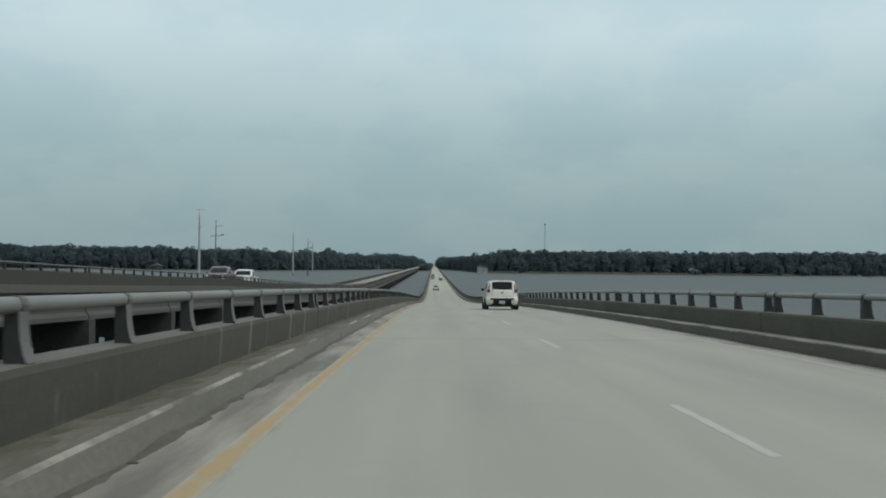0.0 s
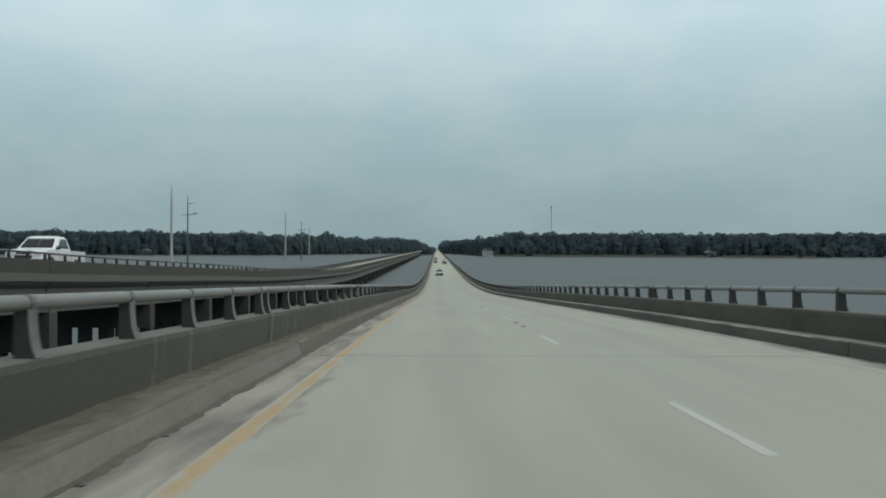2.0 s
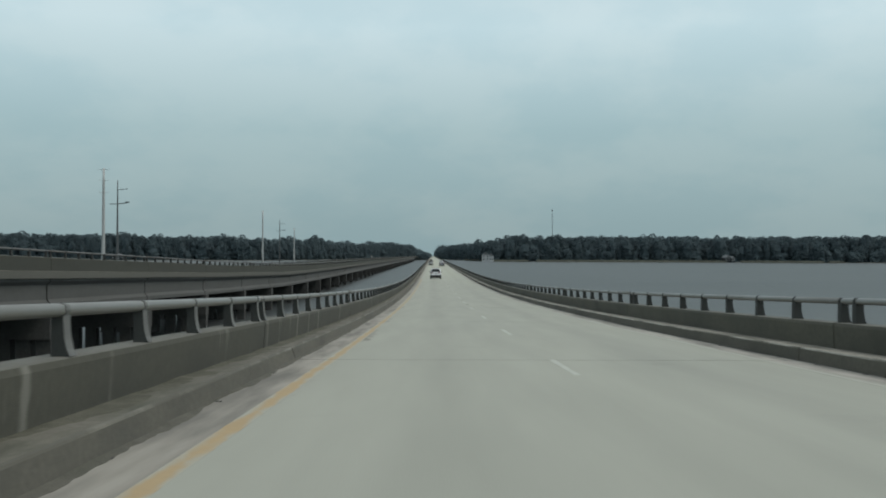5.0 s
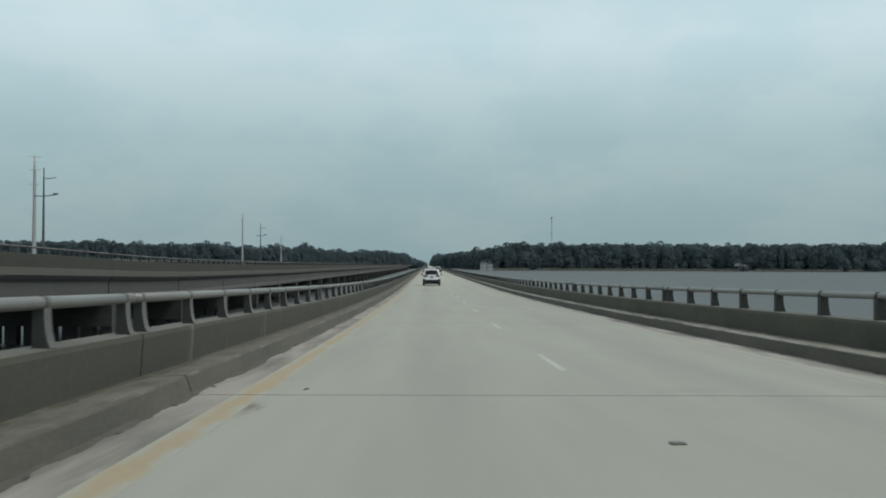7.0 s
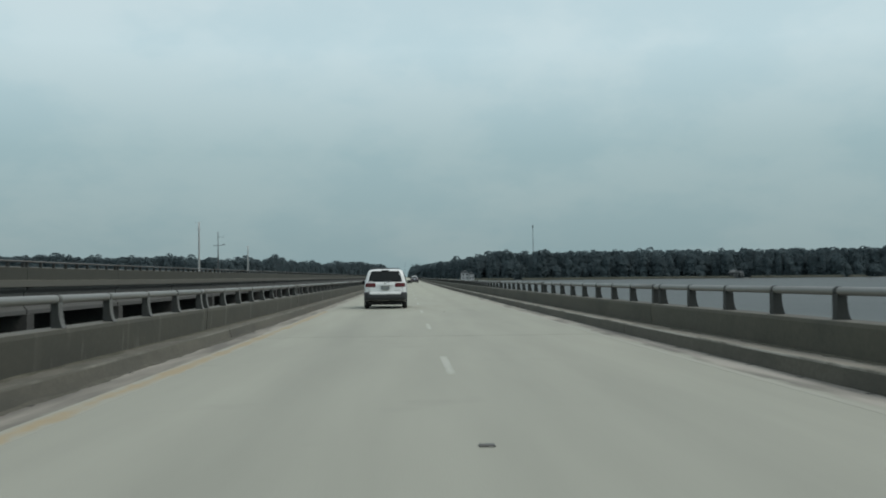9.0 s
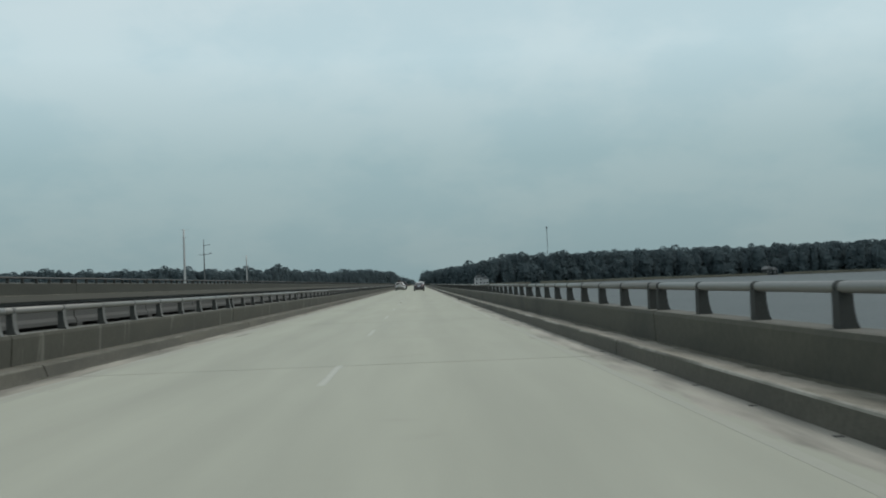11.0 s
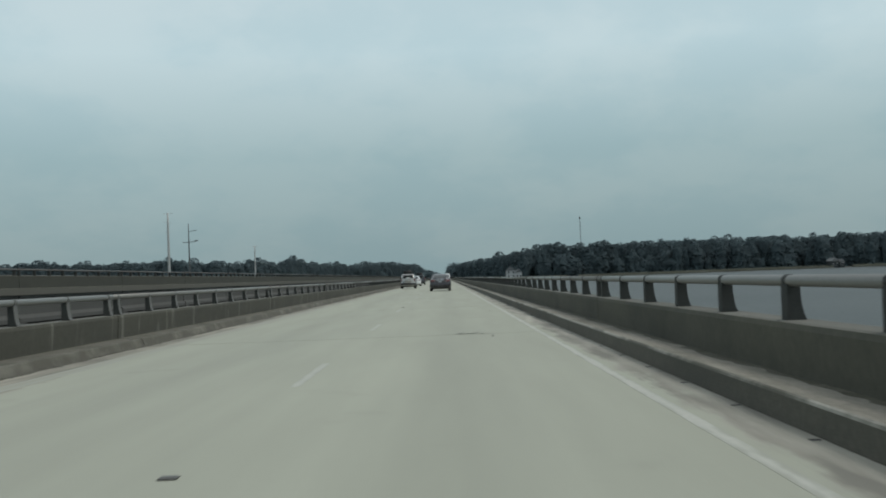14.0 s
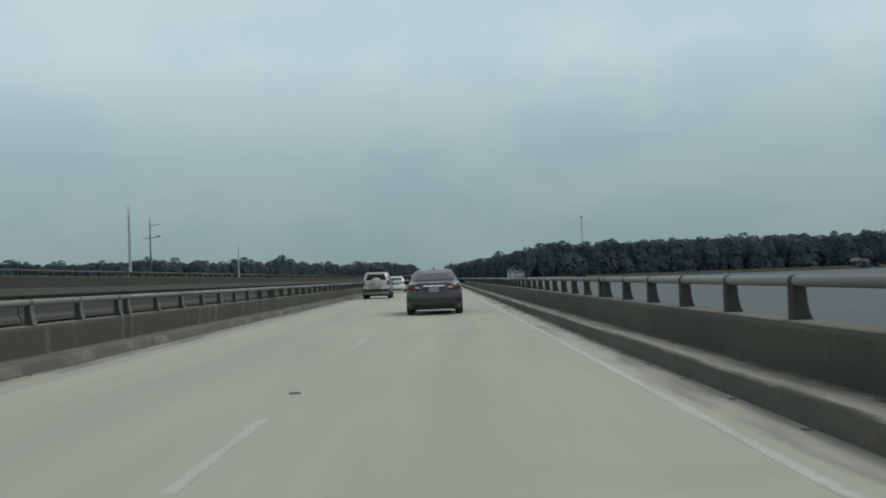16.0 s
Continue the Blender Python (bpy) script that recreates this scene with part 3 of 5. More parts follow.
def pile_bent(name, xc, y, zf, group, piles, drop, mat, below=1.36):
    """A cap beam on a row of square piles standing in the water."""
    top = zf(y) - below
    root = tagged(empty(name, pose(xc, y, top)), "dark stained concrete pile bent standing in the river", "bridge pier", group)
    bm = bmesh.new(); add_box(bm, -4.6, 4.6, -0.55, 0.55, -drop, 0.0); bevel(bm, 0.03, 1)
    part("cap_beam", bm, mat, root)
    for i in range(piles):
        px = -4.2 + 8.4 * i / (piles - 1)
        hw = 0.28 if piles < 6 else 0.38
        bm = bmesh.new(); add_box(bm, px - hw, px + hw, -hw, hw, WATER_Z - 4 - top, -drop - 0.002)
        part("column", bm, mat, root)


for k in range(NSPAN):
    pile_bent("bridge_pier", 0, JOINT0 + k * SPAN, deck_z, "piers of the near bridge", 5, 0.8, PILEM)

# the second bridge, alongside to the left and a little higher
OX = -26.3
other = tagged(empty("road_second_bridge"), "parallel concrete bridge deck carrying the oncoming lanes", "bridge", kind="structure")
owall = tagged(empty("wall_second_bridge"), "weathered olive-grey concrete parapets of the parallel bridge", "parapet", kind="structure")
for k in range(NSPAN):
    y0, y1 = span_y(k)
    n = 6 if y0 < 330 else 2
    bm = bmesh.new(); sweep(bm, [(OX - 4.5, -0.4), (OX + 4.5, -0.4), (OX + 4.5, -0.03), (OX + 4.2, 0), (OX - 4.2, 0), (OX - 4.5, -0.03)], y0 + GAP, y1 - GAP, n, other_z)
    part("slab", bm, ROAD, other)
    for sgn in (1, -1):
        bm = bmesh.new(); sweep(bm, [(OX + sgn * a, h) for a, h in ((4.12, -0.02), (4.14, 0.62), (4.18, 0.684), (4.42, 0.684), (4.44, 0.66), (4.44, -0.02))], y0 + GAP, y1 - GAP, n, other_z)
        part("wall_panel", bm, CONC_OLD, owall)
        bm = bmesh.new(); sweep(bm, [(OX + sgn * a, h) for a, h in ((4.506, -0.41), (4.53, -0.41), (4.53, -0.035), (4.506, -0.035))], y0, y1, n, other_z)
        part("slab_edge", bm, SLABEDGE, other)
    bm = bmesh.new()
    for gx in (-4.1, -1.4, 1.4, 4.1):
        gx += OX
        sweep(bm, [(gx - 0.3, -1.95), (gx + 0.3, -1.95), (gx + 0.3, -1.72), (gx + 0.12, -1.5), (gx + 0.12, -0.75), (gx + 0.32, -0.55), (gx + 0.32, -0.414), (gx - 0.32, -0.414), (gx - 0.32, -0.55), (gx - 0.12, -0.75), (gx - 0.12, -1.5), (gx - 0.3, -1.72)], y0 + 0.1, y1 - 0.1, 3, other_z)
    part("girder_set", bm, GIRDER, other)
    pile_bent("bridge_pier", OX, y0, other_z, "piers of the second bridge", (8, 7, 9)[k % 3] if y0 < 420 else 5, (1.75, 2.0, 1.6, 1.9)[k % 4], PILEM, 1.96)


# the two carriageways run on over the flats beyond the last span
for nm, sec, mat, par, zf in (("slab", SLAB, ROAD, road, deck_z), ("wall_panel", PL, CONC, parapet_l, deck_z), ("wall_panel", PR, CONC, parapet_r, deck_z),
                              ("slab", [(OX - 4.5, -0.4), (OX + 4.5, -0.4), (OX + 4.2, 0), (OX - 4.2, 0)], ROAD, other, other_z),
                              ("wall_panel", [(OX + 4.1, -0.02), (OX + 4.1, 0.684), (OX + 4.44, 0.684), (OX + 4.44, -0.4)], CONC_OLD, owall, other_z),
                              ("wall_panel", [(OX - 4.1, -0.02), (OX - 4.1, 0.684), (OX - 4.44, 0.684), (OX - 4.44, -0.4)], CONC_OLD, owall, other_z)):
    bm = bmesh.new(); sweep(bm, sec, span_y(NSPAN - 1)[1] + GAP, 3900, 4, zf)
    part(nm, bm, mat, par)


# joints resealed across part of the right-hand lane
for k, a, b in ((10, 0.54, 1.74), (14, 0.76, 2.1)):
    y = JOINT0 + k * SPAN
    strip("joint_sealant", a, b, y - 0.075, y + 0.07, SEAM, 1, road, lift=0.003)


# ---------------------------------------------------------------- rails
def post_mesh(name, flare, face, stout=0.0):
    """Bracket post: plumb on one side, flaring at the foot on the other, with a clamp round the rail."""
    bm = bmesh.new()
    prof = [(-0.052, 0.0), (-0.05, 0.325), (0.043 + stout, 0.325), (0.047 + stout, 0.215), (0.056 + stout, 0.13), (0.073 + stout, 0.055), (0.097 + stout, 0.0)]
    a = [(flare * x, -0.08, z) for x, z in prof]
    b = [(flare * x, 0.08, z) for x, z in prof]
    add_loft(bm, [a, b])
    add_tube(bm, [(0, -0.045, 0.36), (0, 0.045, 0.36)], 0.06, 10)
    bmesh.ops.recalc_face_normals(bm, faces=bm.faces)
    me = bpy.data.meshes.new(name); bm.to_mesh(me); bm.free(); me.materials.append(POSTM); me.materials.append(face)
    # faces across x take the face material; FLANGE paints them as lit
    for f in me.polygons:
        f.material_index = 1 if abs(f.normal.x) > 0.55 else 0
    return me


def lag(y):
    """How far the right-hand posts stand off the even spacing along the bridge."""
    return float(np.interp(y, (180, 230, 275, 300, 320, 405, 480, 520), (-0.35, -0.35, -0.36, 0.0, 0.35, 0.38, -0.06, -0.1)))


def railing(name, x, zf, label, flare, near_to, face, tube, z0=0.645):
    root = tagged(empty(name), label, "railing", kind="structure")
    me = post_mesh("rail_post", flare, face, 0.03 if x > 0 else 0.0)
    rest = []
    made = 0
    for k in range(NSPAN):
        y0, y1 = span_y(k)
        n = 8 if y0 < 330 else 2
        bm = bmesh.new()
        path = [(x, y0 + 0.02 + (SPAN - 0.04) * i / n, zf(y0 + 0.02 + (SPAN - 0.04) * i / n) + z0 + 0.36) for i in range(n + 1)]
        add_tube(bm, path, 0.0535, 12)
        part("rail_tube", bm, tube, root, smooth=True)
        for i in range(9):
            y = y0 + 0.3 + (SPAN - 0.6) * i / 8
            y += lag(y) if x > 0 else 0.0
            if -15 < y < near_to and made < 300:
                share("rail_post", me, root, pose(x, y, zf(y) + z0)); made += 1
            elif y > -30:
                rest.append((x, y, zf(y) + z0))
    bm = bmesh.new()
    for px, py, pz in rest:
        vs = add_box(bm, px - 0.07, px + 0.09, py - 0.075, py + 0.075, pz, pz + 0.3)
    tagged(part("far_posts", bm, POSTM, root), "dark metal posts", kind="stuff")
    return root


railing("railing_left", -4.93, deck_z, "round grey metal rail on dark bracket posts along the left parapet", 1, 505, FLANGE, RAILM)
railing("railing_right", 4.86, deck_z, "round grey metal rail on dark bracket posts along the water side", 1, 540, POSTM, RAILM)
railing("railing_second_near", OX + 4.28, other_z, "round grey rail on posts on the parallel bridge", 1, 300, POSTM, RAIL_OLD, 0.66)
railing("railing_second_far", OX - 4.28, other_z, "round grey rail on posts on the far side of the parallel bridge", 1, 300, POSTM, RAIL_OLD, 0.66)

# ---------------------------------------------------------------- road paint
for k in range(NSPAN):
    y0, y1 = span_y(k)
    n = 8 if y0 < 330 else 2
    wide = 0.09 if y0 < 180 else 0.15
    strip("yellow_edge_line", -3.70 - wide, -3.70 + wide, y0 + 0.02, y1 - 0.02, YELLOW if y0 < 180 else YELLOW_MID if y0 < 290 else YELLOW_FADED, n, road)
    strip("white_edge_line", 3.507, 3.627, y0 + 0.02, y1 - 0.02, WHITE if y0 > 402 else WHITE_GONE if y0 > 350 else WHITE_FADED, n, road)
k = -2
while 12.192 * k < BRIDGE_END:
    strip("lane_dash", -0.055, 0.055, 12.192 * k, 12.192 * k + 3.05, WHITE_DASH, 2, road)
    k += 1


# span numbers beside the joints in the right-hand lane
def span_number(text, x, y, size, squeeze=1.0):
    cu = bpy.data.curves.new("span_number", "FONT")
    cu.body, cu.size, cu.align_x = text, size, "CENTER"
    tmp = bpy.data.objects.new("tmp", cu)
    me = bpy.data.meshes.new_from_object(tmp)
    bpy.data.objects.remove(tmp)
    me.transform(Matrix.Diagonal((squeeze, 1, 1, 1)))
    me.materials.append(INK)
    ob = new("span_number", me)
    ob.parent = road
    ob.matrix_basis = pose(x, y, deck_z(y) + 0.006, 0, 0, 0)
    tagged(ob, "faded black painted span number " + text)
    return ob


JOINT_A = JOINT0 + 24 * SPAN
span_number("206", 2.82, JOINT_A + 0.74, 0.35, 1.28)
span_number("205", 2.87, JOINT_A + 0.25, 0.35, 1.32)
# worn strokes of an older number above them
for bx, by, w, h in ((2.66, 1.36, 0.16, 0.07), (2.71, 1.26, 0.06, 0.15), (2.92, 1.32, 0.17, 0.07), (2.97, 1.22, 0.06, 0.15)):
    strip("number_bar", bx - w / 2, bx + w / 2, JOINT_A + by - h / 2, JOINT_A + by + h / 2, INK, 1, road, lift=0.006)
span_number("210", 2.80, JOINT_A + 4 * SPAN + 0.10, 0.385, 0.72)
# a smeared, unreadable number one joint earlier
for dx, dy, w, h in ((-0.20, 0.42, 0.10, 0.10), (-0.23, 0.14, 0.17, 0.09), (-0.02, 0.20, 0.22, 0.06), (0.10, 0.40, 0.14, 0.09), (0.22, 0.12, 0.06, 0.17)):
    bm = bmesh.new(); add_box(bm, 2.20 + dx - w / 2, 2.20 + dx + w / 2, JOINT_A + 3 * SPAN + dy - h / 2, JOINT_A + 3 * SPAN + dy + h / 2, deck_z(JOINT_A + 3 * SPAN) + 0.004, deck_z(JOINT_A + 3 * SPAN) + 0.007)
    part("number_bar", bm, INK, road)


# ---------------------------------------------------------------- woods
def woods(name, places, label, seed):
    """Mixed woods: each tree a lobed crown grown over with small sprays; crowns close into one mass."""
    rnd = np.random.default_rng(seed)
    t = (1 + 5 ** 0.5) / 2
    ico = np.array([(-1, t, 0), (1, t, 0), (-1, -t, 0), (1, -t, 0), (0, -1, t), (0, 1, t), (0, -1, -t), (0, 1, -t), (t, 0, -1), (t, 0, 1), (-t, 0, -1), (-t, 0, 1)]) / math.sqrt(1 + t * t)
    tri = np.array([(0, 11, 5), (0, 5, 1), (0, 1, 7), (0, 7, 10), (0, 10, 11), (1, 5, 9), (5, 11, 4), (11, 10, 2), (10, 7, 6), (7, 1, 8), (3, 9, 4), (3, 4, 2), (3, 2, 6), (3, 6, 8), (3, 8, 9), (4, 9, 5), (2, 4, 11), (6, 2, 10), (8, 6, 7), (9, 8, 1)])
    V, Fc, sprays, nv = [], [], [], 0

    def lump(cx, cy, cz, rx, rz, rough):
        nonlocal nv
        pts = ico * (1 - rough + 2 * rough * rnd.random((12, 1))) * np.array([rx, rx, rz])
        V.append(pts + np.array([cx, cy, cz])); Fc.append(tri + nv); nv += 12

    for x, y, z, h, wide, n, from_u in places:
        # dense inner foliage, then an uneven skin of small sprays
        lump(x, y, z + h * 0.30, wide * 1.10, h * 0.36, 0.14)
        lump(x, y, z + h * 0.58, wide * 1.02, h * 0.30, 0.14)
        u = from_u + (1 - from_u) * rnd.random(n) ** 0.9
        a = rnd.random(n) * 6.283
        p1, p2 = 6.283 * rnd.random(2)
        lobed = 1 + 0.13 * np.sin(3 * a + p1 + 5 * u) + 0.10 * np.sin(9 * u + p2 + a)
        reach = wide * lobed * np.where(u < 0.55, 1.14, np.sqrt(np.clip(1.30 - 3.4 * (u - 0.55) ** 1.3, 0.015, 2))) * (0.95 + 0.16 * rnd.random(n))
        mid = np.stack([x + reach * np.cos(a), y + reach * np.sin(a), z + h * 0.97 * u], 1)
        out = np.stack([np.cos(a), np.sin(a), 0.7 + 0.9 * u], 1) + 0.34 * rnd.normal(size=(n, 3))
        e1 = np.cross(out, rnd.normal(size=(n, 3))); e1 /= np.linalg.norm(e1, axis=1)[:, None]
        e2 = np.cross(out, e1); e2 /= np.linalg.norm(e2, axis=1)[:, None]
        s = (0.42 + 0.45 * rnd.random((n, 1))) * wide / 5.0
        sprays.append(np.stack([mid + 1.3 * s * e1, mid + s * e2, mid - 1.3 * s * e1, mid - s * e2], 1).reshape(-1, 3))
    body = np.concatenate(V)
    leaves = np.concatenate(sprays)
    q = np.arange(len(leaves)).reshape(-1, 4) + len(body)
    me = bpy.data.meshes.new(name)
    me.from_pydata(np.concatenate([body, leaves]).tolist(), [], np.concatenate(Fc).tolist() + q.tolist())
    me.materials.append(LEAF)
    return tagged(new(name, me), label, "woods", kind="stuff")


def wood_places(x0, x1, step, rows, seed, hmin, hmax):
    rnd = random.Random(seed)
    out = []
    for r in range(rows):
        x = x0
        while x < x1:
            x += step * (0.6 + 0.8 * rnd.random())
            base = 0.5 + 0.5 * (0.75 * noise.noise(Vector((x / 45, r * 0.6, seed))) + 0.85 * noise.noise(Vector((x / 17, r * 0.35, seed + 7))))
            h = (hmin + (hmax - hmin) * base) * (0.84 if r == 0 else 1.0) * (1 if x < 0 else min(1.0, 0.62 + 0.38 * (x - 10) / 80)) + 5.0 * min(1.0, max(0.0, (-230 - x) / 190)) + rnd.uniform(-1.6, 1.6) + 2.6 * (rnd.random() < 0.07)
            if r == 0:
                h *= rnd.uniform(0.45, 1.12)
            out.append((x, shore_y(x) + 17 + 11 * r + (rnd.uniform(-9, 7) if r == 0 else rnd.uniform(-4, 4)), WATER_Z + 0.4, h, rnd.uniform(3.6, 7.6) * (0.6 + 0.4 * h / hmax), 520 if r < 2 else 260, 0.03 if r == 0 else 0.16 if r == 1 else 0.45))
    return out


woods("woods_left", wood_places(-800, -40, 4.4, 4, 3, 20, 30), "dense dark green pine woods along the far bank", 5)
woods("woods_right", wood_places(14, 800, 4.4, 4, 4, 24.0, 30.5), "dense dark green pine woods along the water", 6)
rnd = random.Random(8)
places = []
for x0, x1, ya, rows in ((9, 34, 1760, 3), (-21, -9, 1500, 2), (-70, -36, 1880, 3)):
    y = ya
    while y < 4200:
        y += 12 + 7 * rnd.random()
        for r in range(rows):
            places.append((x0 + (x1 - x0) * (r + rnd.random()) / rows, y, WATER_Z + 1.2, rnd.uniform(15, 24) * (0.45 if x0 == -21 else 1), rnd.uniform(3.4, 5.2), 170, 0.05))
woods("woods_roadside", places, "trees lining the road beyond the bridge", 9)


# pale reeds standing in the shallows before the woods
rnd = np.random.default_rng(21)
count = 16000
rx = rnd.uniform(40, 420, count)
keep = np.array([noise.noise(Vector((x / 30, 2.0, 5.0))) > -0.25 - 0.3 * (x < 300) for x in rx])
rx = rx[keep]
ry = np.array([shore_y(x) for x in rx]) - rnd.uniform(0, 14, len(rx))
rh = rnd.uniform(1.3, 2.6, len(rx))
lean = rnd.uniform(-0.5, 0.5, len(rx))
low = np.full(len(rx), WATER_Z - 0.3)
blades = np.stack([np.stack([rx - 0.35, ry, low], 1), np.stack([rx + 0.35, ry + 0.2, low], 1), np.stack([rx + lean, ry + 0.1, low + 0.3 + rh], 1)], 1).reshape(-1, 3)
me = bpy.data.meshes.new("marsh_reeds")
me.from_pydata(blades.tolist(), [], np.arange(len(blades)).reshape(-1, 3).tolist())
me.materials.append(MARSH)
tagged(new("marsh_reeds", me), "pale grey-green marsh reeds along the far waterline", "reeds", kind="stuff")


# ---------------------------------------------------------------- power line and mast
def line_pole(y, x=-122.8, top=35.4):
    root = tagged(empty("power_pole", pose(x, y, WATER_Z - 2)), "tall pale steel power-line pole standing in the river", "power pole", "tall poles of the power line")
    h = top - WATER_Z + 2
    bm = bmesh.new(); add_tube(bm, [(0, 0, h * k / 8) for k in range(9)], [0.76 - 0.40 * k / 8 for k in range(9)], 12)
    part("shaft", bm, POLE_L, root, smooth=True)
    for dz, w in ((-0.5, 2.2), (-4.5, 1.8), (-9.0, 1.6)):
        bm = bmesh.new(); add_tube(bm, [(-w, 0, h + dz + 0.15), (0, 0, h + dz), (w, 0, h + dz + 0.15)], [0.05, 0.09, 0.05], 6)
        part("insulator_arm", bm, POLE_L, root)


def arm_pole(y, x=-107.0, arm=20.6):
    root = tagged(empty("power_pole_with_arms", pose(x, y, WATER_Z - 2)), "dark steel power pole with offset crossarms", "power pole", "armed poles of the power line")
    base = WATER_Z - 2
    h = arm + 7.8 - base
    bm = bmesh.new(); add_tube(bm, [(0, 0, h * k / 8) for k in range(9)], [0.5 - 0.34 * k / 8 for k in range(9)], 10)
    part("shaft", bm, POLE_D, root, smooth=True)
    za, zb = arm - base, arm - base + 4.7
    bm = bmesh.new(); add_tube(bm, [(-2.6, 0, za), (0, 0, za), (3.6, 0, za + 0.45)], 0.14, 6)
    part("crossarm", bm, POLE_D, root)
    bm = bmesh.new(); add_tube(bm, [(0, 0, zb), (3.4, 0, zb + 0.35)], 0.12, 6)
    part("crossarm", bm, POLE_D, root)
    bm = bmesh.new(); add_box(bm, 2.6, 3.9, -0.2, 0.2, za + 0.42, za + 0.8)
    part("switch_box", bm, POLE_D, root)


for y in (523.7, 886.4, 1227.0):
    line_pole(y, -122.8 if y < 600 else (-124.0 if y < 1000 else -147.0), 35.4 if y < 1000 else 31.5)
for y in (488.4, 858.0):
    arm_pole(y, -106.9 if y < 600 else -107.6, 20.6 if y < 600 else 20.3)

mast = tagged(empty("radio_mast", pose(221.3, 2061, WATER_Z)), "thin grey lattice radio mast above the woods", "radio mast")
bm = bmesh.new()
for a in range(3):
    add_tube(bm, [(0.7 * math.cos(a * 2.094), 0.7 * math.sin(a * 2.094), z) for z in (0, 45, 92)], 0.16, 5)
for z in range(0, 90, 3):
    for a in range(3):
        add_tube(bm, [(0.7 * math.cos(a * 2.094), 0.7 * math.sin(a * 2.094), z), (0.7 * math.cos((a + 1) * 2.094), 0.7 * math.sin((a + 1) * 2.094), z + 3)], 0.08, 4)
part("lattice", bm, POLE_D, mast)
bm = bmesh.new(); add_box(bm, -1.0, 1.0, -1.0, 1.0, 89, 92.5)
part("antenna_head", bm, POLE_D, mast)


# ---------------------------------------------------------------- houses and a boat on the far bank
WALL_W = material("white_clapboard", (0.40, 0.41, 0.41), 0.7, var=0.08, scale=0.4, fine=3)
WALL_G = material("grey_clapboard", (0.028, 0.034, 0.035), 0.7, var=0.08, scale=0.4, fine=3)
ROOF_G = material("grey_shingle_roof", (0.125, 0.135, 0.14), 0.9, var=0.15, scale=0.5, fine=4)
PANE = material("house_window_glass", (0.02, 0.025, 0.03), 0.1, var=0.05)


def house(x, y, w, d, h, wall, label, turn=0, wing=True):
    root = tagged(empty("house", pose(x, y, WATER_Z + 0.9, 0, 0, turn)), label, "house")
    def block(x0, x1, y0, y1, hh, rise):
        bm = bmesh.new(); add_box(bm, x0, x1, y0, y1, -1.5, hh)
        part("wall", bm, wall, root)
        xm = (x0 + x1) / 2
        bm = bmesh.new()
        add_loft(bm, [[(x0 - 0.4, yy, hh + 0.002), (xm, yy, hh + rise), (x1 + 0.4, yy, hh + 0.002), (x1 + 0.4, yy, hh - 0.2), (x0 - 0.4, yy, hh - 0.2)] for yy in (y0 - 0.5, y1 + 0.5)])
        part("roof", bm, ROOF_G, root)
        n = max(2, int((x1 - x0) / 2.6))
        for lev in (1.2, 4.2):
            if lev + 1.6 > hh:
                continue
            for i in range(n):
                cx = x0 + (x1 - x0) * (i + 0.5) / n
                win = part("window", boxmesh_late(cx - 0.65, cx + 0.65, y0 - 0.05, y0 - 0.004, lev, lev + 1.6), WALL_W, root)
                part("pane", boxmesh_late(cx - 0.52, cx + 0.52, y0 - 0.07, y0 - 0.052, lev + 0.12, lev + 1.48), PANE, win)
    block(-w / 2, w / 2 * (0.2 if wing else 1), 0, d, h, 2.6)
    if wing:
        block(w / 2 * 0.2 + 0.05, w / 2, -1.5, d - 1, h * 0.8, 2.4)
    return root


def boxmesh_late(*a):
    bm = bmesh.new()
    add_box(bm, *a)
    return bm


house(56.5, 1226, 12, 8, 6.6, WALL_W, "white two-storey waterfront house with gabled roof")
house(312, 1228, 10, 8, 4.4, WALL_G, "grey waterfront house among dark pines", 12)
house(-345, 1268, 13, 8, 4.2, WALL_G, "low grey house on the wooded bank", 0, False)
house(-97, 1668, 12, 8, 5.0, WALL_W, "small white house by the road", 0, False)

boat = tagged(empty("motor_boat", pose(484, 1165, WATER_Z, 0, 0, 80)), "small white motor boat lying on the river", "boat")
bm = bmesh.new()
add_loft(bm, [[(sx * w, y, z) for sx, z in ((-1, 1.0), (-0.85, 0.2), (0, -0.4), (0.85, 0.2), (1, 1.0))] for y, w in ((-4.5, 1.3), (-2, 1.6), (1.5, 1.5), (3.8, 0.9), (5.2, 0.1))])
part("hull", bm, WALL_W, boat)
part("cabin", boxmesh_late(-1.0, 1.0, -1.5, 1.6, 1.0, 2.4), WALL_W, boat)
part("cabin_window", boxmesh_late(-1.02, 1.02, -1.2, 1.3, 1.6, 2.1), PANE, boat)


# ---------------------------------------------------------------- vehicles
def paint(name, col, rough=0.28, metal=0.0):
    return material(name, col, rough, metal=metal, var=0.04, scale=1.2, fine=20, coat=0.6, dirt=tuple(c * 0.8 for c in col), dirt_amt=0.25, dirt_scale=2.0)


GLASS = material("tinted_car_glass", (0.010, 0.012, 0.013), 0.08, var=0.05, spec=0.22)
SIDE_GLASS = material("car_side_glass", (0.03, 0.036, 0.037), 0.05, var=0.05, spec=0.9)
CLEAR = material("pale_car_glass", (0.055, 0.068, 0.07), 0.06, var=0.05, spec=0.6)
RUBBER = material("tyre_rubber", (0.022, 0.022, 0.023), 0.85, var=0.15, scale=6, fine=50)
TRIM = material("black_plastic_trim", (0.025, 0.026, 0.028), 0.6, var=0.1)
CLAD = material("grey_plastic_cladding", (0.025, 0.027, 0.030), 0.65, var=0.08, scale=3)
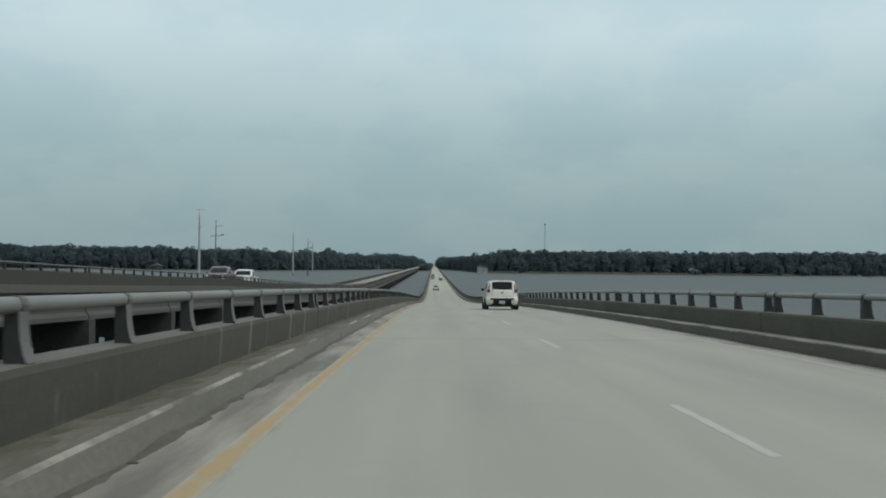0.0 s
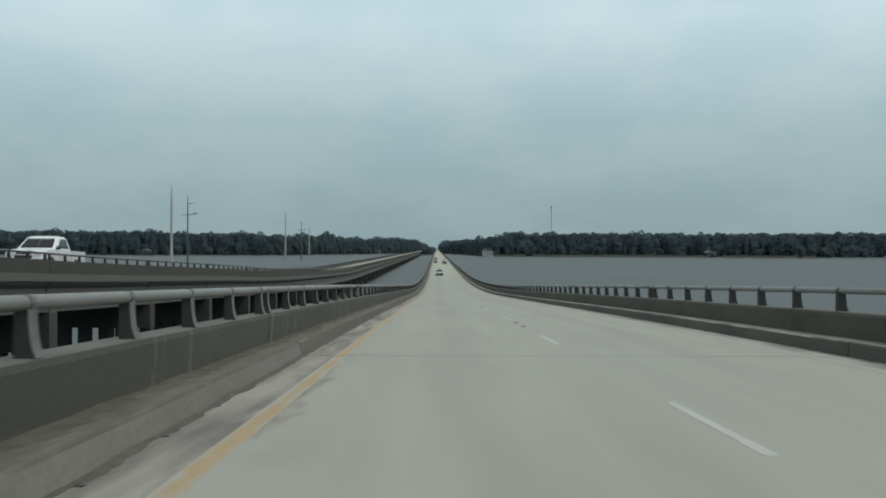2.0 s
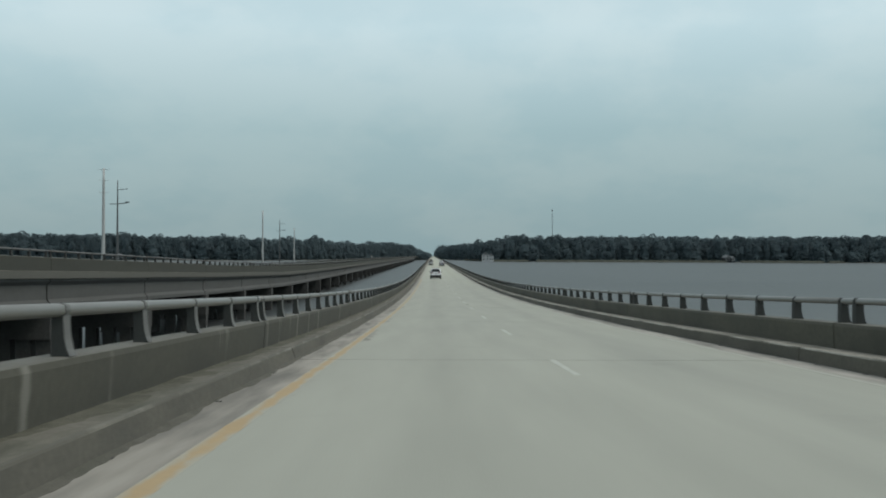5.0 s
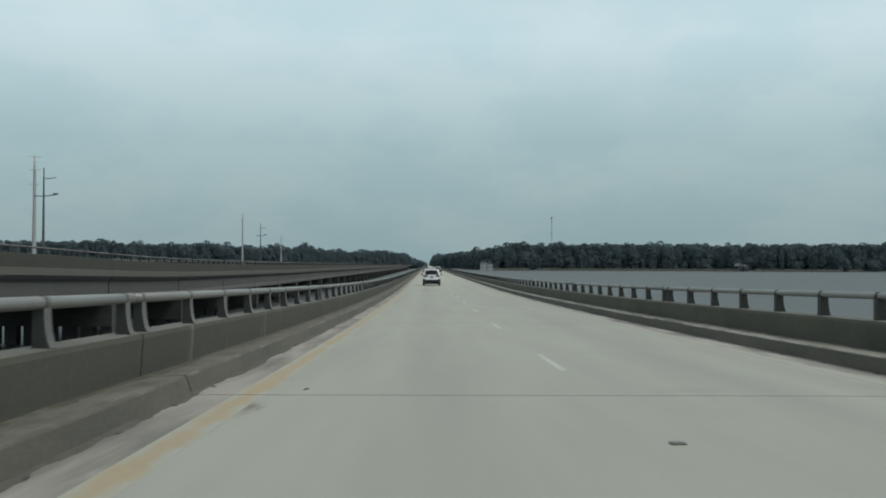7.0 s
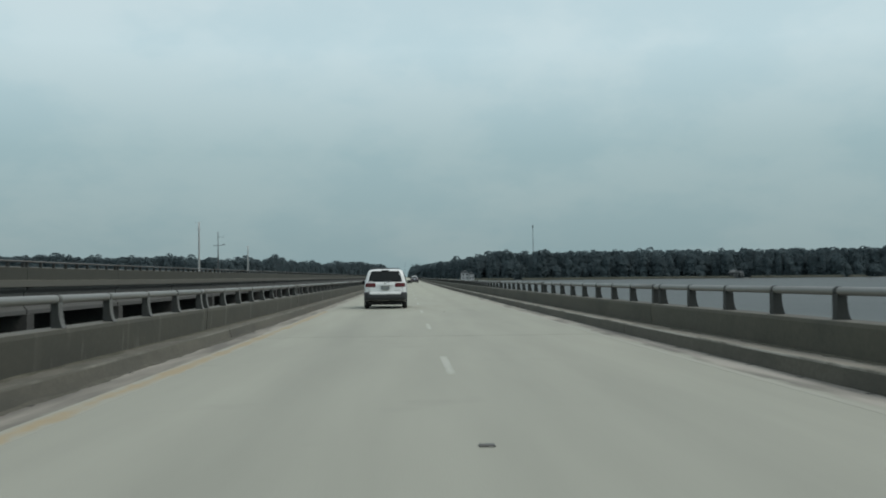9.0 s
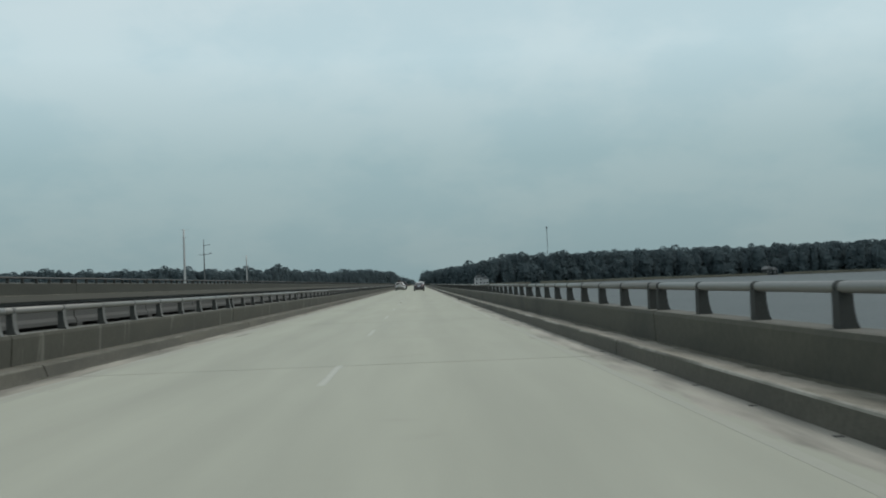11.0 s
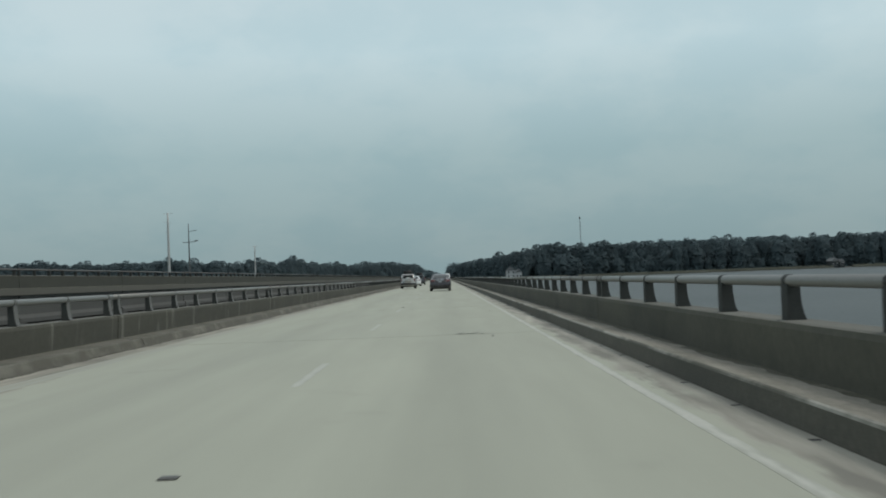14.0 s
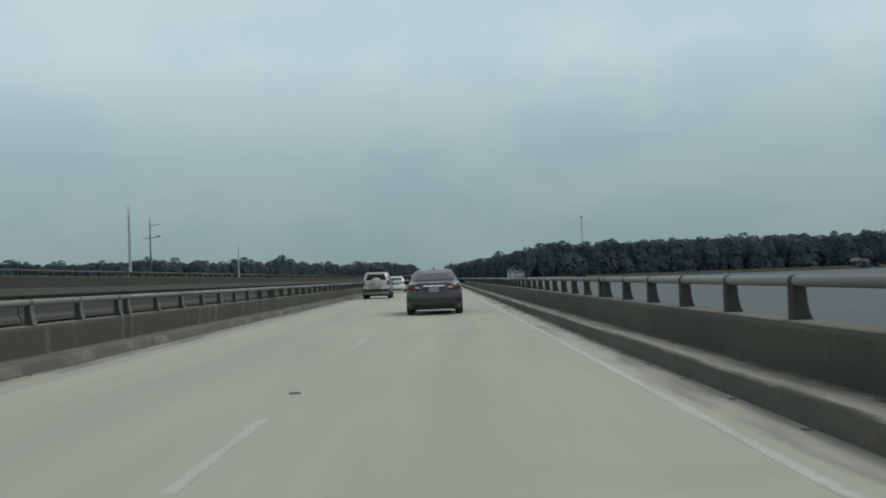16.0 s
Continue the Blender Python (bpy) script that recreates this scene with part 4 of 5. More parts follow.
UNDER = material("dark_underbody", (0.012, 0.012, 0.012), 0.9, var=0.1)
ALLOY = material("alloy_wheel", (0.55, 0.56, 0.57), 0.35, metal=0.7, var=0.05)
CHROME = material("chrome_trim", (0.7, 0.71, 0.72), 0.15, metal=1.0, var=0.03)
LAMP_RED = material("red_tail_lamp", (0.088, 0.013, 0.015), 0.2, var=0.2, scale=9, spec=0.3)
LAMP_AMBER = material("amber_lamp", (0.31, 0.17, 0.09), 0.2, var=0.1, coat=0.5)
LAMP_WHITE = material("clear_lamp", (0.44, 0.43, 0.41), 0.15, var=0.05, coat=0.5)
STICKER = material("faded_window_sticker", (0.30, 0.29, 0.27), 0.6, var=0.2)
PLATE = material("number_plate", (0.46, 0.48, 0.49), 0.5, var=0.05)
PLATE_DULL = material("number_plate_grey", (0.27, 0.29, 0.31), 0.5, var=0.05)
PLATE_DARK = material("number_plate_shaded", (0.17, 0.19, 0.17), 0.4, var=0.05)
BAR = material("plate_bars", (0.15, 0.16, 0.20), 0.5)
CREAM = paint("cream_car_paint", (0.69, 0.66, 0.60))
WHITEP = paint("white_car_paint", (0.64, 0.655, 0.65))
PLUM = paint("dark_plum_car_paint", (0.026, 0.022, 0.027), metal=0.1)
SILVER = paint("silver_car_paint", (0.36, 0.355, 0.34), metal=0.4)
DARKP = paint("dark_blue_car_paint", (0.030, 0.034, 0.042))
MAROON = paint("dull_maroon_paint", (0.10, 0.055, 0.06))


class Shell:
    """A car body given by plan outlines at rising heights: (z, rear y, front y, half width, rear corner, front corner)."""

    def __init__(self, levels, taper=0.05, bow=0.06):
        self.levels, self.taper, self.bow = levels, taper, bow
        self.ya = min(r[1] for r in levels)
        self.yb = max(r[2] for r in levels)

    def at(self, z):
        L = self.levels
        if z <= L[0][0]:
            return L[0][1:]
        for a, b in zip(L, L[1:]):
            if z <= b[0]:
                t = (z - a[0]) / max(1e-6, b[0] - a[0])
                return tuple(p + (q - p) * t for p, q in zip(a[1:], b[1:]))
        return L[-1][1:]

    def p(self, u, z):
        """u: 0 to 1 rear, 1 to 2 rear corner, 2 to 3 flank, 3 to 4 front corner, 4 to 5 front; negative on the left."""
        yr, yf, w, rr, rf = self.at(z)
        s, u = (1 if u >= 0 else -1), abs(u)
        if u <= 1:
            x, y = (w - rr) * u, yr
        elif u <= 2:
            a = (u - 1) * math.pi / 2
            x, y = w - rr + rr * math.sin(a), yr + rr - rr * math.cos(a)
        elif u <= 3:
            x, y = w, yr + rr + (yf - rf - yr - rr) * (u - 2)
        elif u <= 4:
            a = (u - 3) * math.pi / 2
            x, y = w - rf + rf * math.cos(a), yf - rf + rf * math.sin(a)
        else:
            x, y = (w - rf) * (5 - u), yf
        mid, half = (self.ya + self.yb) / 2, (self.yb - self.ya) / 2
        x *= 1 - self.taper * ((y - mid) / half) ** 2
        q = (x / max(w, 1e-6)) ** 2
        if u <= 2:
            y += self.bow * q * (2 - u if u > 1 else 1)
        elif u >= 3:
            y -= 1.6 * self.bow * q * (u - 3 if u < 4 else 1)
        return Vector((s * x, y, z))

    def us(self):
        half = [k / 8 for k in range(8)] + [1 + k / 6 for k in range(6)] + [2 + k / 56 for k in range(56)] + [3 + k / 6 for k in range(6)] + [4 + k / 8 for k in range(9)]
        return half

    def body(self, wheels, radius, dz=0.045):
        bm = bmesh.new()
        half = self.us()
        full = half + [-u for u in half[::-1][1:-1]]
        zs, z = [], self.levels[0][0]
        keys = sorted(r[0] for r in self.levels)
        for a, b in zip(keys, keys[1:]):
            n = max(1, int(round((b - a) / dz)))
            zs += [a + (b - a) * k / n for k in range(n)]
        zs.append(keys[-1])
        rings = [[bm.verts.new(self.p(u, z)) for u in full] for z in zs]
        n = len(full)
        for a, b in zip(rings, rings[1:]):
            for i in range(n):
                j = (i + 1) % n
                bm.faces.new((a[i], a[j], b[j], b[i]))
        bm.faces.new(rings[-1])
        # wheel arches: pull flank points onto the arch, then open it
        inside = set()
        for wy, wz in wheels:
            for v in bm.verts:
                if abs(v.co.x) < 0.5:
                    continue
                d = math.hypot(v.co.y - wy, v.co.z - wz)
                if abs(d - radius) < 0.03 and d > 0.01:
                    k = radius / d
                    v.co.y, v.co.z = wy + (v.co.y - wy) * k, wz + (v.co.z - wz) * k
                    inside.add(v)
                elif d < radius:
                    inside.add(v)
        dead = [f for f in bm.faces if all(v in inside for v in f.verts)]
        bmesh.ops.delete(bm, geom=dead, context="FACES")
        return bm

    def patch(self, corners, nu=10, nz=6, lift=0.006, thick=0.012, curve=None, rounded=0.0):
        """A panel laid on the body: corners (u, z) go lower left, lower right, upper right, upper left; rounded (0 to 1) draws them in."""
        (u0, z0), (u1, z1), (u2, z2), (u3, z3) = corners
        bm = bmesh.new()
        front, back = [], []
        for j in range(nz + 1):
            fr, bk = [], []
            for i in range(nu + 1):
                s, t = i / nu, j / nz
                p, q = 2 * s - 1, 2 * t - 1
                s, t = 0.5 + 0.5 * p * math.sqrt(1 - rounded * q * q / 2), 0.5 + 0.5 * q * math.sqrt(1 - rounded * p * p / 2)
                u = (u0 * (1 - s) + u1 * s) * (1 - t) + (u3 * (1 - s) + u2 * s) * t
                z = (z0 * (1 - s) + z1 * s) * (1 - t) + (z3 * (1 - s) + z2 * s) * t
                if curve:
                    z += curve * 4 * s * (1 - s) * (1 if t > 0.5 else 0) * t
                p = self.p(u, z)
                du, dv = self.p(u + 0.01, z) - p, self.p(u, z + 0.01) - p
                nrm = du.cross(dv)
                nrm = nrm.normalized() if nrm.length > 1e-9 else Vector((0, -1, 0))
                fr.append(bm.verts.new(p + nrm * lift)); bk.append(bm.verts.new(p - nrm * thick))
            front.append(fr); back.append(bk)
        for g, flip in ((front, False), (back, True)):
            for a, b in zip(g, g[1:]):
                for i in range(nu):
                    q = (a[i], a[i + 1], b[i + 1], b[i])
                    bm.faces.new(q[::-1] if flip else q)
        rim = [front[0][i] for i in range(nu + 1)] + [front[j][nu] for j in range(1, nz + 1)] + [front[nz][i] for i in range(nu - 1, -1, -1)] + [front[j][0] for j in range(nz - 1, 0, -1)]
        rimb = [back[0][i] for i in range(nu + 1)] + [back[j][nu] for j in range(1, nz + 1)] + [back[nz][i] for i in range(nu - 1, -1, -1)] + [back[j][0] for j in range(nz - 1, 0, -1)]
        for i in range(len(rim)):
            j = (i + 1) % len(rim)
            bm.faces.new((rim[i], rimb[i], rimb[j], rim[j]))
        return bm


def finish(ob, angle=35):
    ob.data.shade_smooth()
    ob.data.set_sharp_from_angle(angle=radians(angle))
    return ob


def lathe(bm, profile, n=28):
    """Revolve (r, x) about the x axis."""
    rings = [[(x, r * math.cos(2 * math.pi * k / n), r * math.sin(2 * math.pi * k / n)) for k in range(n)] for r, x in profile]
    add_loft(bm, rings, caps=False)


def wheel(parent, x, y, r, width, spokes=5, rim=ALLOY, out=1, dish=0.66):
    """Tyre, rim with spokes, hub; out is the side that faces away from the car."""
    root = empty("wheel", pose(x, y, r, 0, 0, 0 if out > 0 else 180))
    root.parent = parent
    w = width / 2
    bm = bmesh.new()
    ri = r * dish
    lathe(bm, [(ri, -w * 0.9), (r * 0.86, -w), (r * 0.97, -w * 0.82), (r, -w * 0.6), (r, w * 0.6), (r * 0.97, w * 0.82), (r * 0.86, w), (ri, w * 0.9), (ri * 0.97, w * 0.6), (ri * 0.97, -w * 0.6), (ri, -w * 0.9)])
    part("tyre", bm, RUBBER, root, smooth=True)
    bm = bmesh.new()
    lathe(bm, [(ri * 0.96, -w * 0.5), (ri * 0.99, w * 0.72), (ri * 0.9, w * 0.74), (ri * 0.86, w * 0.5), (ri * 0.86, -w * 0.5)])
    for k in range(spokes):
        a = 2 * math.pi * k / spokes
        c, s = math.cos(a), math.sin(a)
        hw0, hw1 = 0.045, 0.028
        quad = []
        for xx in (w * 0.35, w * 0.62):
            for rr, hw in ((0.03, hw0), (ri * 0.92, hw1)):
                for sg in (-1, 1):
                    quad.append(bm.verts.new((xx - (0.02 if rr < 0.1 else 0), rr * c - sg * hw * s, rr * s + sg * hw * c)))
        for f in ((0, 1, 3, 2), (4, 6, 7, 5), (0, 4, 5, 1), (2, 3, 7, 6), (0, 2, 6, 4), (1, 5, 7, 3)):
            bm.faces.new([quad[i] for i in f])
    lathe(bm, [(0.001, w * 0.6), (0.06, w * 0.6), (0.065, w * 0.4), (0.065, w * 0.2)], 16)
    part("rim", bm, rim, root, "spoked metal rim", smooth=False)
    bm = bmesh.new()
    lathe(bm, [(0.001, w * 0.1), (ri * 0.86, w * 0.1), (ri * 0.86, w * 0.05), (0.001, w * 0.05)], 20)
    part("brake_disc", bm, UNDER, root)
    return root


def mirror(parent, x, y, z, mat, s):
    bm = bmesh.new()
    add_box(bm, 0, 0.17 * s, -0.05, 0.09, 0, 0.14)
    bevel(bm, 0.035, 3)
    ob = part("wing_mirror", bm, mat, parent, smooth=True)
    ob.matrix_basis = pose(x, y, z)
    bm = bmesh.new(); add_box(bm, 0.02 * s, 0.15 * s, -0.057, -0.048, 0.02, 0.12)
    g = part("mirror_glass", bm, GLASS, ob)
    bm = bmesh.new(); add_box(bm, -0.09 * s, 0.02 * s, -0.02, 0.04, 0.02, 0.06)
    part("mirror_arm", bm, mat, ob)


def plate(parent, x, y, z, w, h, mat, bars=True, tilt=0):
    root = part("number_plate", boxmesh(-w / 2, w / 2, -0.006, 0.006, -h / 2, h / 2, 0.004), mat, parent, "blank number plate with dark bars")
    root.matrix_basis = pose(x, y, z, tilt)
    part("plate_frame", boxmesh(-w / 2 - 0.012, w / 2 + 0.012, -0.003, 0.012, -h / 2 - 0.012, h / 2 + 0.012, 0.004), TRIM, root)
    if bars:
        n = 6
        for k in range(n):
            cx = (k - (n - 1) / 2) * w * 0.135 + (0.02 if k >= 3 else -0.02)
            part("plate_bar", boxmesh(cx - w * 0.045, cx + w * 0.045, -0.009, -0.0062, -h * 0.2, h * 0.2), BAR, root)
    return root


def boxmesh(x0, x1, y0, y1, z0, z1, bev=0.0):
    bm = bmesh.new()
    add_box(bm, x0, x1, y0, y1, z0, z1)
    if bev:
        bevel(bm, bev, 2)
    return bm


def car_pose(x, y, zf=deck_z, back=False):
    """On the deck at (x, y), nose up the road, tilted with the grade."""
    g = (zf(y + 1) - zf(y - 1)) / 2
    rx = math.degrees(math.atan(g))
    return pose(x, y, zf(y) + 0.002, -rx if back else rx, 0, 180 if back else 0)


def chassis(root, shell, name, mat, wheels, r, track, tw, x_under, z_under, L, spokes=5, rim=ALLOY, dish=0.66):
    finish(part(name, shell.body(wheels, r + 0.055), mat, root), 38)
    part("underbody", boxmesh(-x_under, x_under, 0.30, L - 0.30, 0.17, z_under, 0.05), UNDER, root)
    for wy, wz in wheels:
        for s in (-1, 1):
            wheel(root, s * track / 2, wy, r, tw, spokes, rim, s, dish)


# ---- cream hatchback
def hatchback(m):
    root = tagged(empty("hatchback_car", m), "cream-white boxy hatchback with a dark rear window", "car")
    L = 4.1
    sh = Shell([(0.20, 0.60, 3.92, 0.80, 0.20, 0.35), (0.29, 0.13, 4.02, 0.87, 0.24, 0.45), (0.34, 0.05, 4.05, 0.885, 0.28, 0.45), (0.50, 0.0, 4.09, 0.93, 0.32, 0.5), (0.62, 0.01, 4.10, 0.932, 0.33, 0.5), (0.68, 0.045, 4.09, 0.905, 0.31, 0.5), (0.72, 0.065, 4.08, 0.892, 0.29, 0.5),
                (0.86, 0.075, 4.00, 0.878, 0.27, 0.5), (0.98, 0.09, 3.75, 0.862, 0.25, 0.45), (1.05, 0.10, 3.20, 0.848, 0.23, 0.3), (1.10, 0.11, 3.02, 0.835, 0.22, 0.25), (1.30, 0.17, 2.72, 0.785, 0.20, 0.22),
                (1.49, 0.225, 2.42, 0.735, 0.17, 0.2), (1.55, 0.25, 2.32, 0.705, 0.16, 0.2), (1.585, 0.285, 2.2, 0.645, 0.15, 0.2), (1.602, 0.38, 1.98, 0.51, 0.14, 0.2), (1.61, 0.58, 1.75, 0.30, 0.12, 0.15)], taper=0.06, bow=0.075)
    wheels = [(0.76, 0.335), (3.31, 0.335)]
    chassis(root, sh, "body", CREAM, wheels, 0.335, 1.65, 0.225, 0.66, 0.62, L, 5, ALLOY, 0.76)
    rear = part("rear_window", sh.patch([(-0.955, 1.105), (0.955, 1.105), (1.04, 1.54), (-1.04, 1.54)], 16, 8, rounded=0.03), GLASS, root, "dark tinted rear window", smooth=True)
    part("sticker", boxmesh(-0.55, -0.16, 0.100, 0.103, 1.12, 1.20), STICKER, rear, "pale window sticker").matrix_basis = pose(0, -0.005, 0.0, -14)
    hatch = part("tailgate", sh.patch([(-1.0, 0.70), (1.0, 0.70), (0.955, 1.095), (-0.955, 1.095)], 16, 8, lift=0.010, rounded=0.02), CREAM, root, smooth=True)
    for s in (-1, 1):
        part("tailgate_seam", sh.patch([(s * 1.015, 0.69), (s * 1.032, 0.69), (s * 0.985, 1.10), (s * 0.968, 1.10)], 1, 6, lift=0.002), TRIM, root)
    part("badge", boxmesh(-0.062, 0.062, 0.050, 0.066, 0.975, 1.02, 0.014), CHROME, hatch, "small oval chrome emblem")
    part("gate_handle", boxmesh(-0.068, 0.068, 0.048, 0.068, 0.91, 0.95, 0.008), TRIM, hatch)
    for s in (-1, 1):
        lamp = part("tail_lamp", sh.patch([(s * 1.20, 0.925), (s * 1.84, 0.955), (s * 1.80, 1.22), (s * 1.42, 1.445)], 8, 10, lift=0.014, rounded=0.06), LAMP_RED, root, "tall red tail lamp", smooth=True)
        part("reversing_lens", sh.patch([(s * 1.33, 1.12), (s * 1.74, 1.13), (s * 1.73, 1.175), (s * 1.36, 1.175)], 4, 3, lift=0.019), LAMP_WHITE, lamp)
        part("amber_lens", sh.patch([(s * 1.37, 1.195), (s * 1.74, 1.20), (s * 1.66, 1.29), (s * 1.45, 1.38)], 4, 3, lift=0.019), LAMP_AMBER, lamp)
        part("side_window", sh.patch([(s * 2.545, 1.12), (s * 2.80, 1.10), (s * 2.77, 1.48), (s * 2.545, 1.50)], 8, 6), CLEAR, root, smooth=True)
        part("side_window", sh.patch([(s * 2.245, 1.15), (s * 2.525, 1.12), (s * 2.525, 1.50), (s * 2.16, 1.505)], 8, 6), GLASS, root, "tinted side window", smooth=True)
        part("quarter_glass", sh.patch([(s * 2.82, 1.10), (s * 2.97, 1.10), (s * 2.86, 1.38), (s * 2.79, 1.46)], 4, 6), CLEAR, root, smooth=True)
        part("side_moulding", sh.patch([(s * 2.27, 0.50), (s * 2.70, 0.50), (s * 2.70, 0.56), (s * 2.27, 0.56)], 10, 2, lift=0.014), TRIM, root)
        for a in (2.235, 2.53, 2.83):
            part("door_seam", sh.patch([(s * a, 0.36), (s * (a + 0.004), 0.36), (s * (a + 0.004), 1.10), (s * a, 1.10)], 1, 8, lift=0.0015), TRIM, root)
        for a in (2.30, 2.57):
            part("door_handle", sh.patch([(s * a, 0.93), (s * (a + 0.055), 0.93), (s * (a + 0.055), 0.97), (s * a, 0.97)], 3, 2, lift=0.03), CREAM, root)
        part("fender_vent", sh.patch([(s * 2.905, 0.86), (s * 2.945, 0.86), (s * 2.94, 0.95), (s * 2.915, 0.95)], 3, 3, lift=0.01), TRIM, root)
        mirror(root, s * 0.86, 2.78, 1.05, TRIM, s)
    part("windscreen", sh.patch([(-4.95, 1.12), (-3.9, 1.12), (-3.9, 1.5), (-4.95, 1.5)], 8, 6), GLASS, root, smooth=True)
    part("bumper_lamp_strip", sh.patch([(-1.05, 0.545), (1.05, 0.545), (1.08, 0.63), (-1.08, 0.63)], 20, 2, lift=0.012), UNDER, root)
    for s in (-1, 1):
        part("bumper_reflector", sh.patch([(s * 0.90, 0.535), (s * 1.16, 0.55), (s * 1.16, 0.635), (s * 0.88, 0.632)], 6, 2, lift=0.016), LAMP_RED, root, "red reflector strip")
    part("diffuser", sh.patch([(-0.92, 0.285), (0.92, 0.285), (0.86, 0.56), (-0.86, 0.56)], 14, 5, lift=0.012), UNDER, root, "black lower bumper insert", smooth=True)
    part("rear_undertray", boxmesh(-0.60, 0.60, 0.10, 0.7, 0.205, 0.30, 0.03), UNDER, root)
    plate(root, 0, -0.005, 0.42, 0.31, 0.155, PLATE)
    part("exhaust", boxmesh(-0.16, 0.16, 0.04, 0.12, 0.17, 0.24, 0.02), TRIM, root)
    bm = bmesh.new(); add_tube(bm, [(0, 0.42, 1.595), (0.0, 0.40, 1.65), (0.02, 0.52, 1.81)], [0.018, 0.008, 0.004], 6)
    part("roof_antenna", bm, TRIM, root)
    part("stop_lamp", boxmesh(-0.10, 0.10, 0.25, 0.27, 1.552, 1.565, 0.003), LAMP_RED, root)
    return root


# ---- white minivan
def minivan(m):
    root = tagged(empty("minivan", m), "white minivan with grey bumper and black roof rack", "car")
    L = 4.92
    sh = Shell([(0.29, 0.60, 4.75, 0.84, 0.18, 0.4), (0.365, 0.06, 4.86, 0.88, 0.2, 0.5), (0.48, 0.0, 4.91, 0.905, 0.22, 0.55), (0.66, 0.01, 4.92, 0.908, 0.22, 0.55), (0.70, 0.055, 4.90, 0.905, 0.2, 0.55),
                (0.86, 0.07, 4.80, 0.905, 0.2, 0.5), (0.95, 0.085, 4.55, 0.90, 0.2, 0.45), (1.03, 0.10, 4.05, 0.892, 0.19, 0.3), (1.10, 0.115, 3.80, 0.88, 0.19, 0.25), (1.35, 0.21, 3.32, 0.82, 0.18, 0.22),
                (1.53, 0.285, 2.92, 0.755, 0.17, 0.2), (1.595, 0.325, 2.72, 0.705, 0.16, 0.2), (1.635, 0.39, 2.50, 0.63, 0.15, 0.2), (1.655, 0.53, 2.25, 0.50, 0.13, 0.2), (1.662, 0.80, 1.95, 0.30, 0.12, 0.15)], taper=0.045, bow=0.07)
    wheels = [(0.98, 0.325), (3.88, 0.325)]
    chassis(root, sh, "body", WHITEP, wheels, 0.325, 1.60, 0.205, 0.70, 0.60, L, 7)
    rear = part("rear_window", sh.patch([(-1.15, 1.125), (1.15, 1.125), (1.10, 1.57), (-1.10, 1.57)], 18, 10, rounded=0.05), GLASS, root, "dark tinted rear window", smooth=True)
    part("stop_lamp", boxmesh(-0.16, 0.16, 0.29, 0.335, 1.578, 1.612, 0.006), TRIM, root, "dark stop lamp")
    gate = part("tailgate", sh.patch([(-1.03, 0.56), (1.03, 0.56), (1.03, 1.10), (-1.03, 1.10)], 18, 8, lift=0.010), WHITEP, root, smooth=True)
    for s in (-1, 1):
        part("tailgate_seam", sh.patch([(s * 1.05, 0.56), (s * 1.068, 0.56), (s * 1.068, 1.10), (s * 1.05, 1.10)], 1, 6, lift=0.003), TRIM, root)
        lamp = part("tail_lamp", sh.patch([(s * 0.58, 0.895), (s * 1.62, 0.92), (s * 1.52, 1.072), (s * 0.60, 1.085)], 14, 8, lift=0.016, rounded=0.22), LAMP_RED, root, "wide red tail lamp", smooth=True)
        part("lens_rib", sh.patch([(s * 1.055, 0.912), (s * 1.068, 0.912), (s * 1.064, 1.072), (s * 1.05, 1.072)], 1, 4, lift=0.02), TRIM, lamp)
        part("reversing_lens", sh.patch([(s * 0.74, 0.925), (s * 1.0, 0.925), (s * 1.0, 0.955), (s * 0.74, 0.955)], 4, 2, lift=0.020), LAMP_RED, lamp)
        # flank glass: rear quarter, sliding door, front door
        part("side_window", sh.patch([(s * 2.03, 1.15), (s * 2.25, 1.14), (s * 2.27, 1.54), (s * 1.98, 1.54)], 8, 6, rounded=0.05), SIDE_GLASS, root, "sky-reflecting side window", smooth=True)
        part("side_window", sh.patch([(s * 2.275, 1.14), (s * 2.52, 1.12), (s * 2.555, 1.54), (s * 2.295, 1.54)], 8, 6), SIDE_GLASS, root, "sky-reflecting side window", smooth=True)
        part("side_window", sh.patch([(s * 2.545, 1.12), (s * 2.90, 1.08), (s * 2.86, 1.45), (s * 2.585, 1.53)], 10, 6), SIDE_GLASS, root, smooth=True)
        part("window_pillar", sh.patch([(s * 2.252, 1.14), (s * 2.274, 1.14), (s * 2.294, 1.54), (s * 2.272, 1.54)], 2, 6, lift=0.005), TRIM, root)
        part("window_pillar", sh.patch([(s * 2.521, 1.12), (s * 2.544, 1.12), (s * 2.584, 1.53), (s * 2.556, 1.54)], 2, 6, lift=0.005), TRIM, root)
        part("side_cladding", sh.patch([(s * 2.24, 0.31), (s * 2.70, 0.31), (s * 2.70, 0.60), (s * 2.24, 0.60)], 20, 4, lift=0.012), CLAD, root, "grey lower door cladding")
        part("side_cladding", sh.patch([(s * 2.90, 0.40), (s * 3.6, 0.40), (s * 3.6, 0.62), (s * 2.91, 0.62)], 8, 3, lift=0.012), CLAD, root, "grey lower wing cladding")
        for a in (2.262, 2.535, 2.80):
            part("door_seam", sh.patch([(s * a, 0.30), (s * (a + 0.004), 0.30), (s * (a + 0.004), 1.10), (s * a, 1.10)], 1, 8, lift=0.0015), TRIM, root)
        for a in (2.47, 2.565):
            part("door_handle", sh.patch([(s * a, 0.90), (s * (a + 0.05), 0.90), (s * (a + 0.05), 0.945), (s * a, 0.945)], 3, 2, lift=0.03), WHITEP, root)
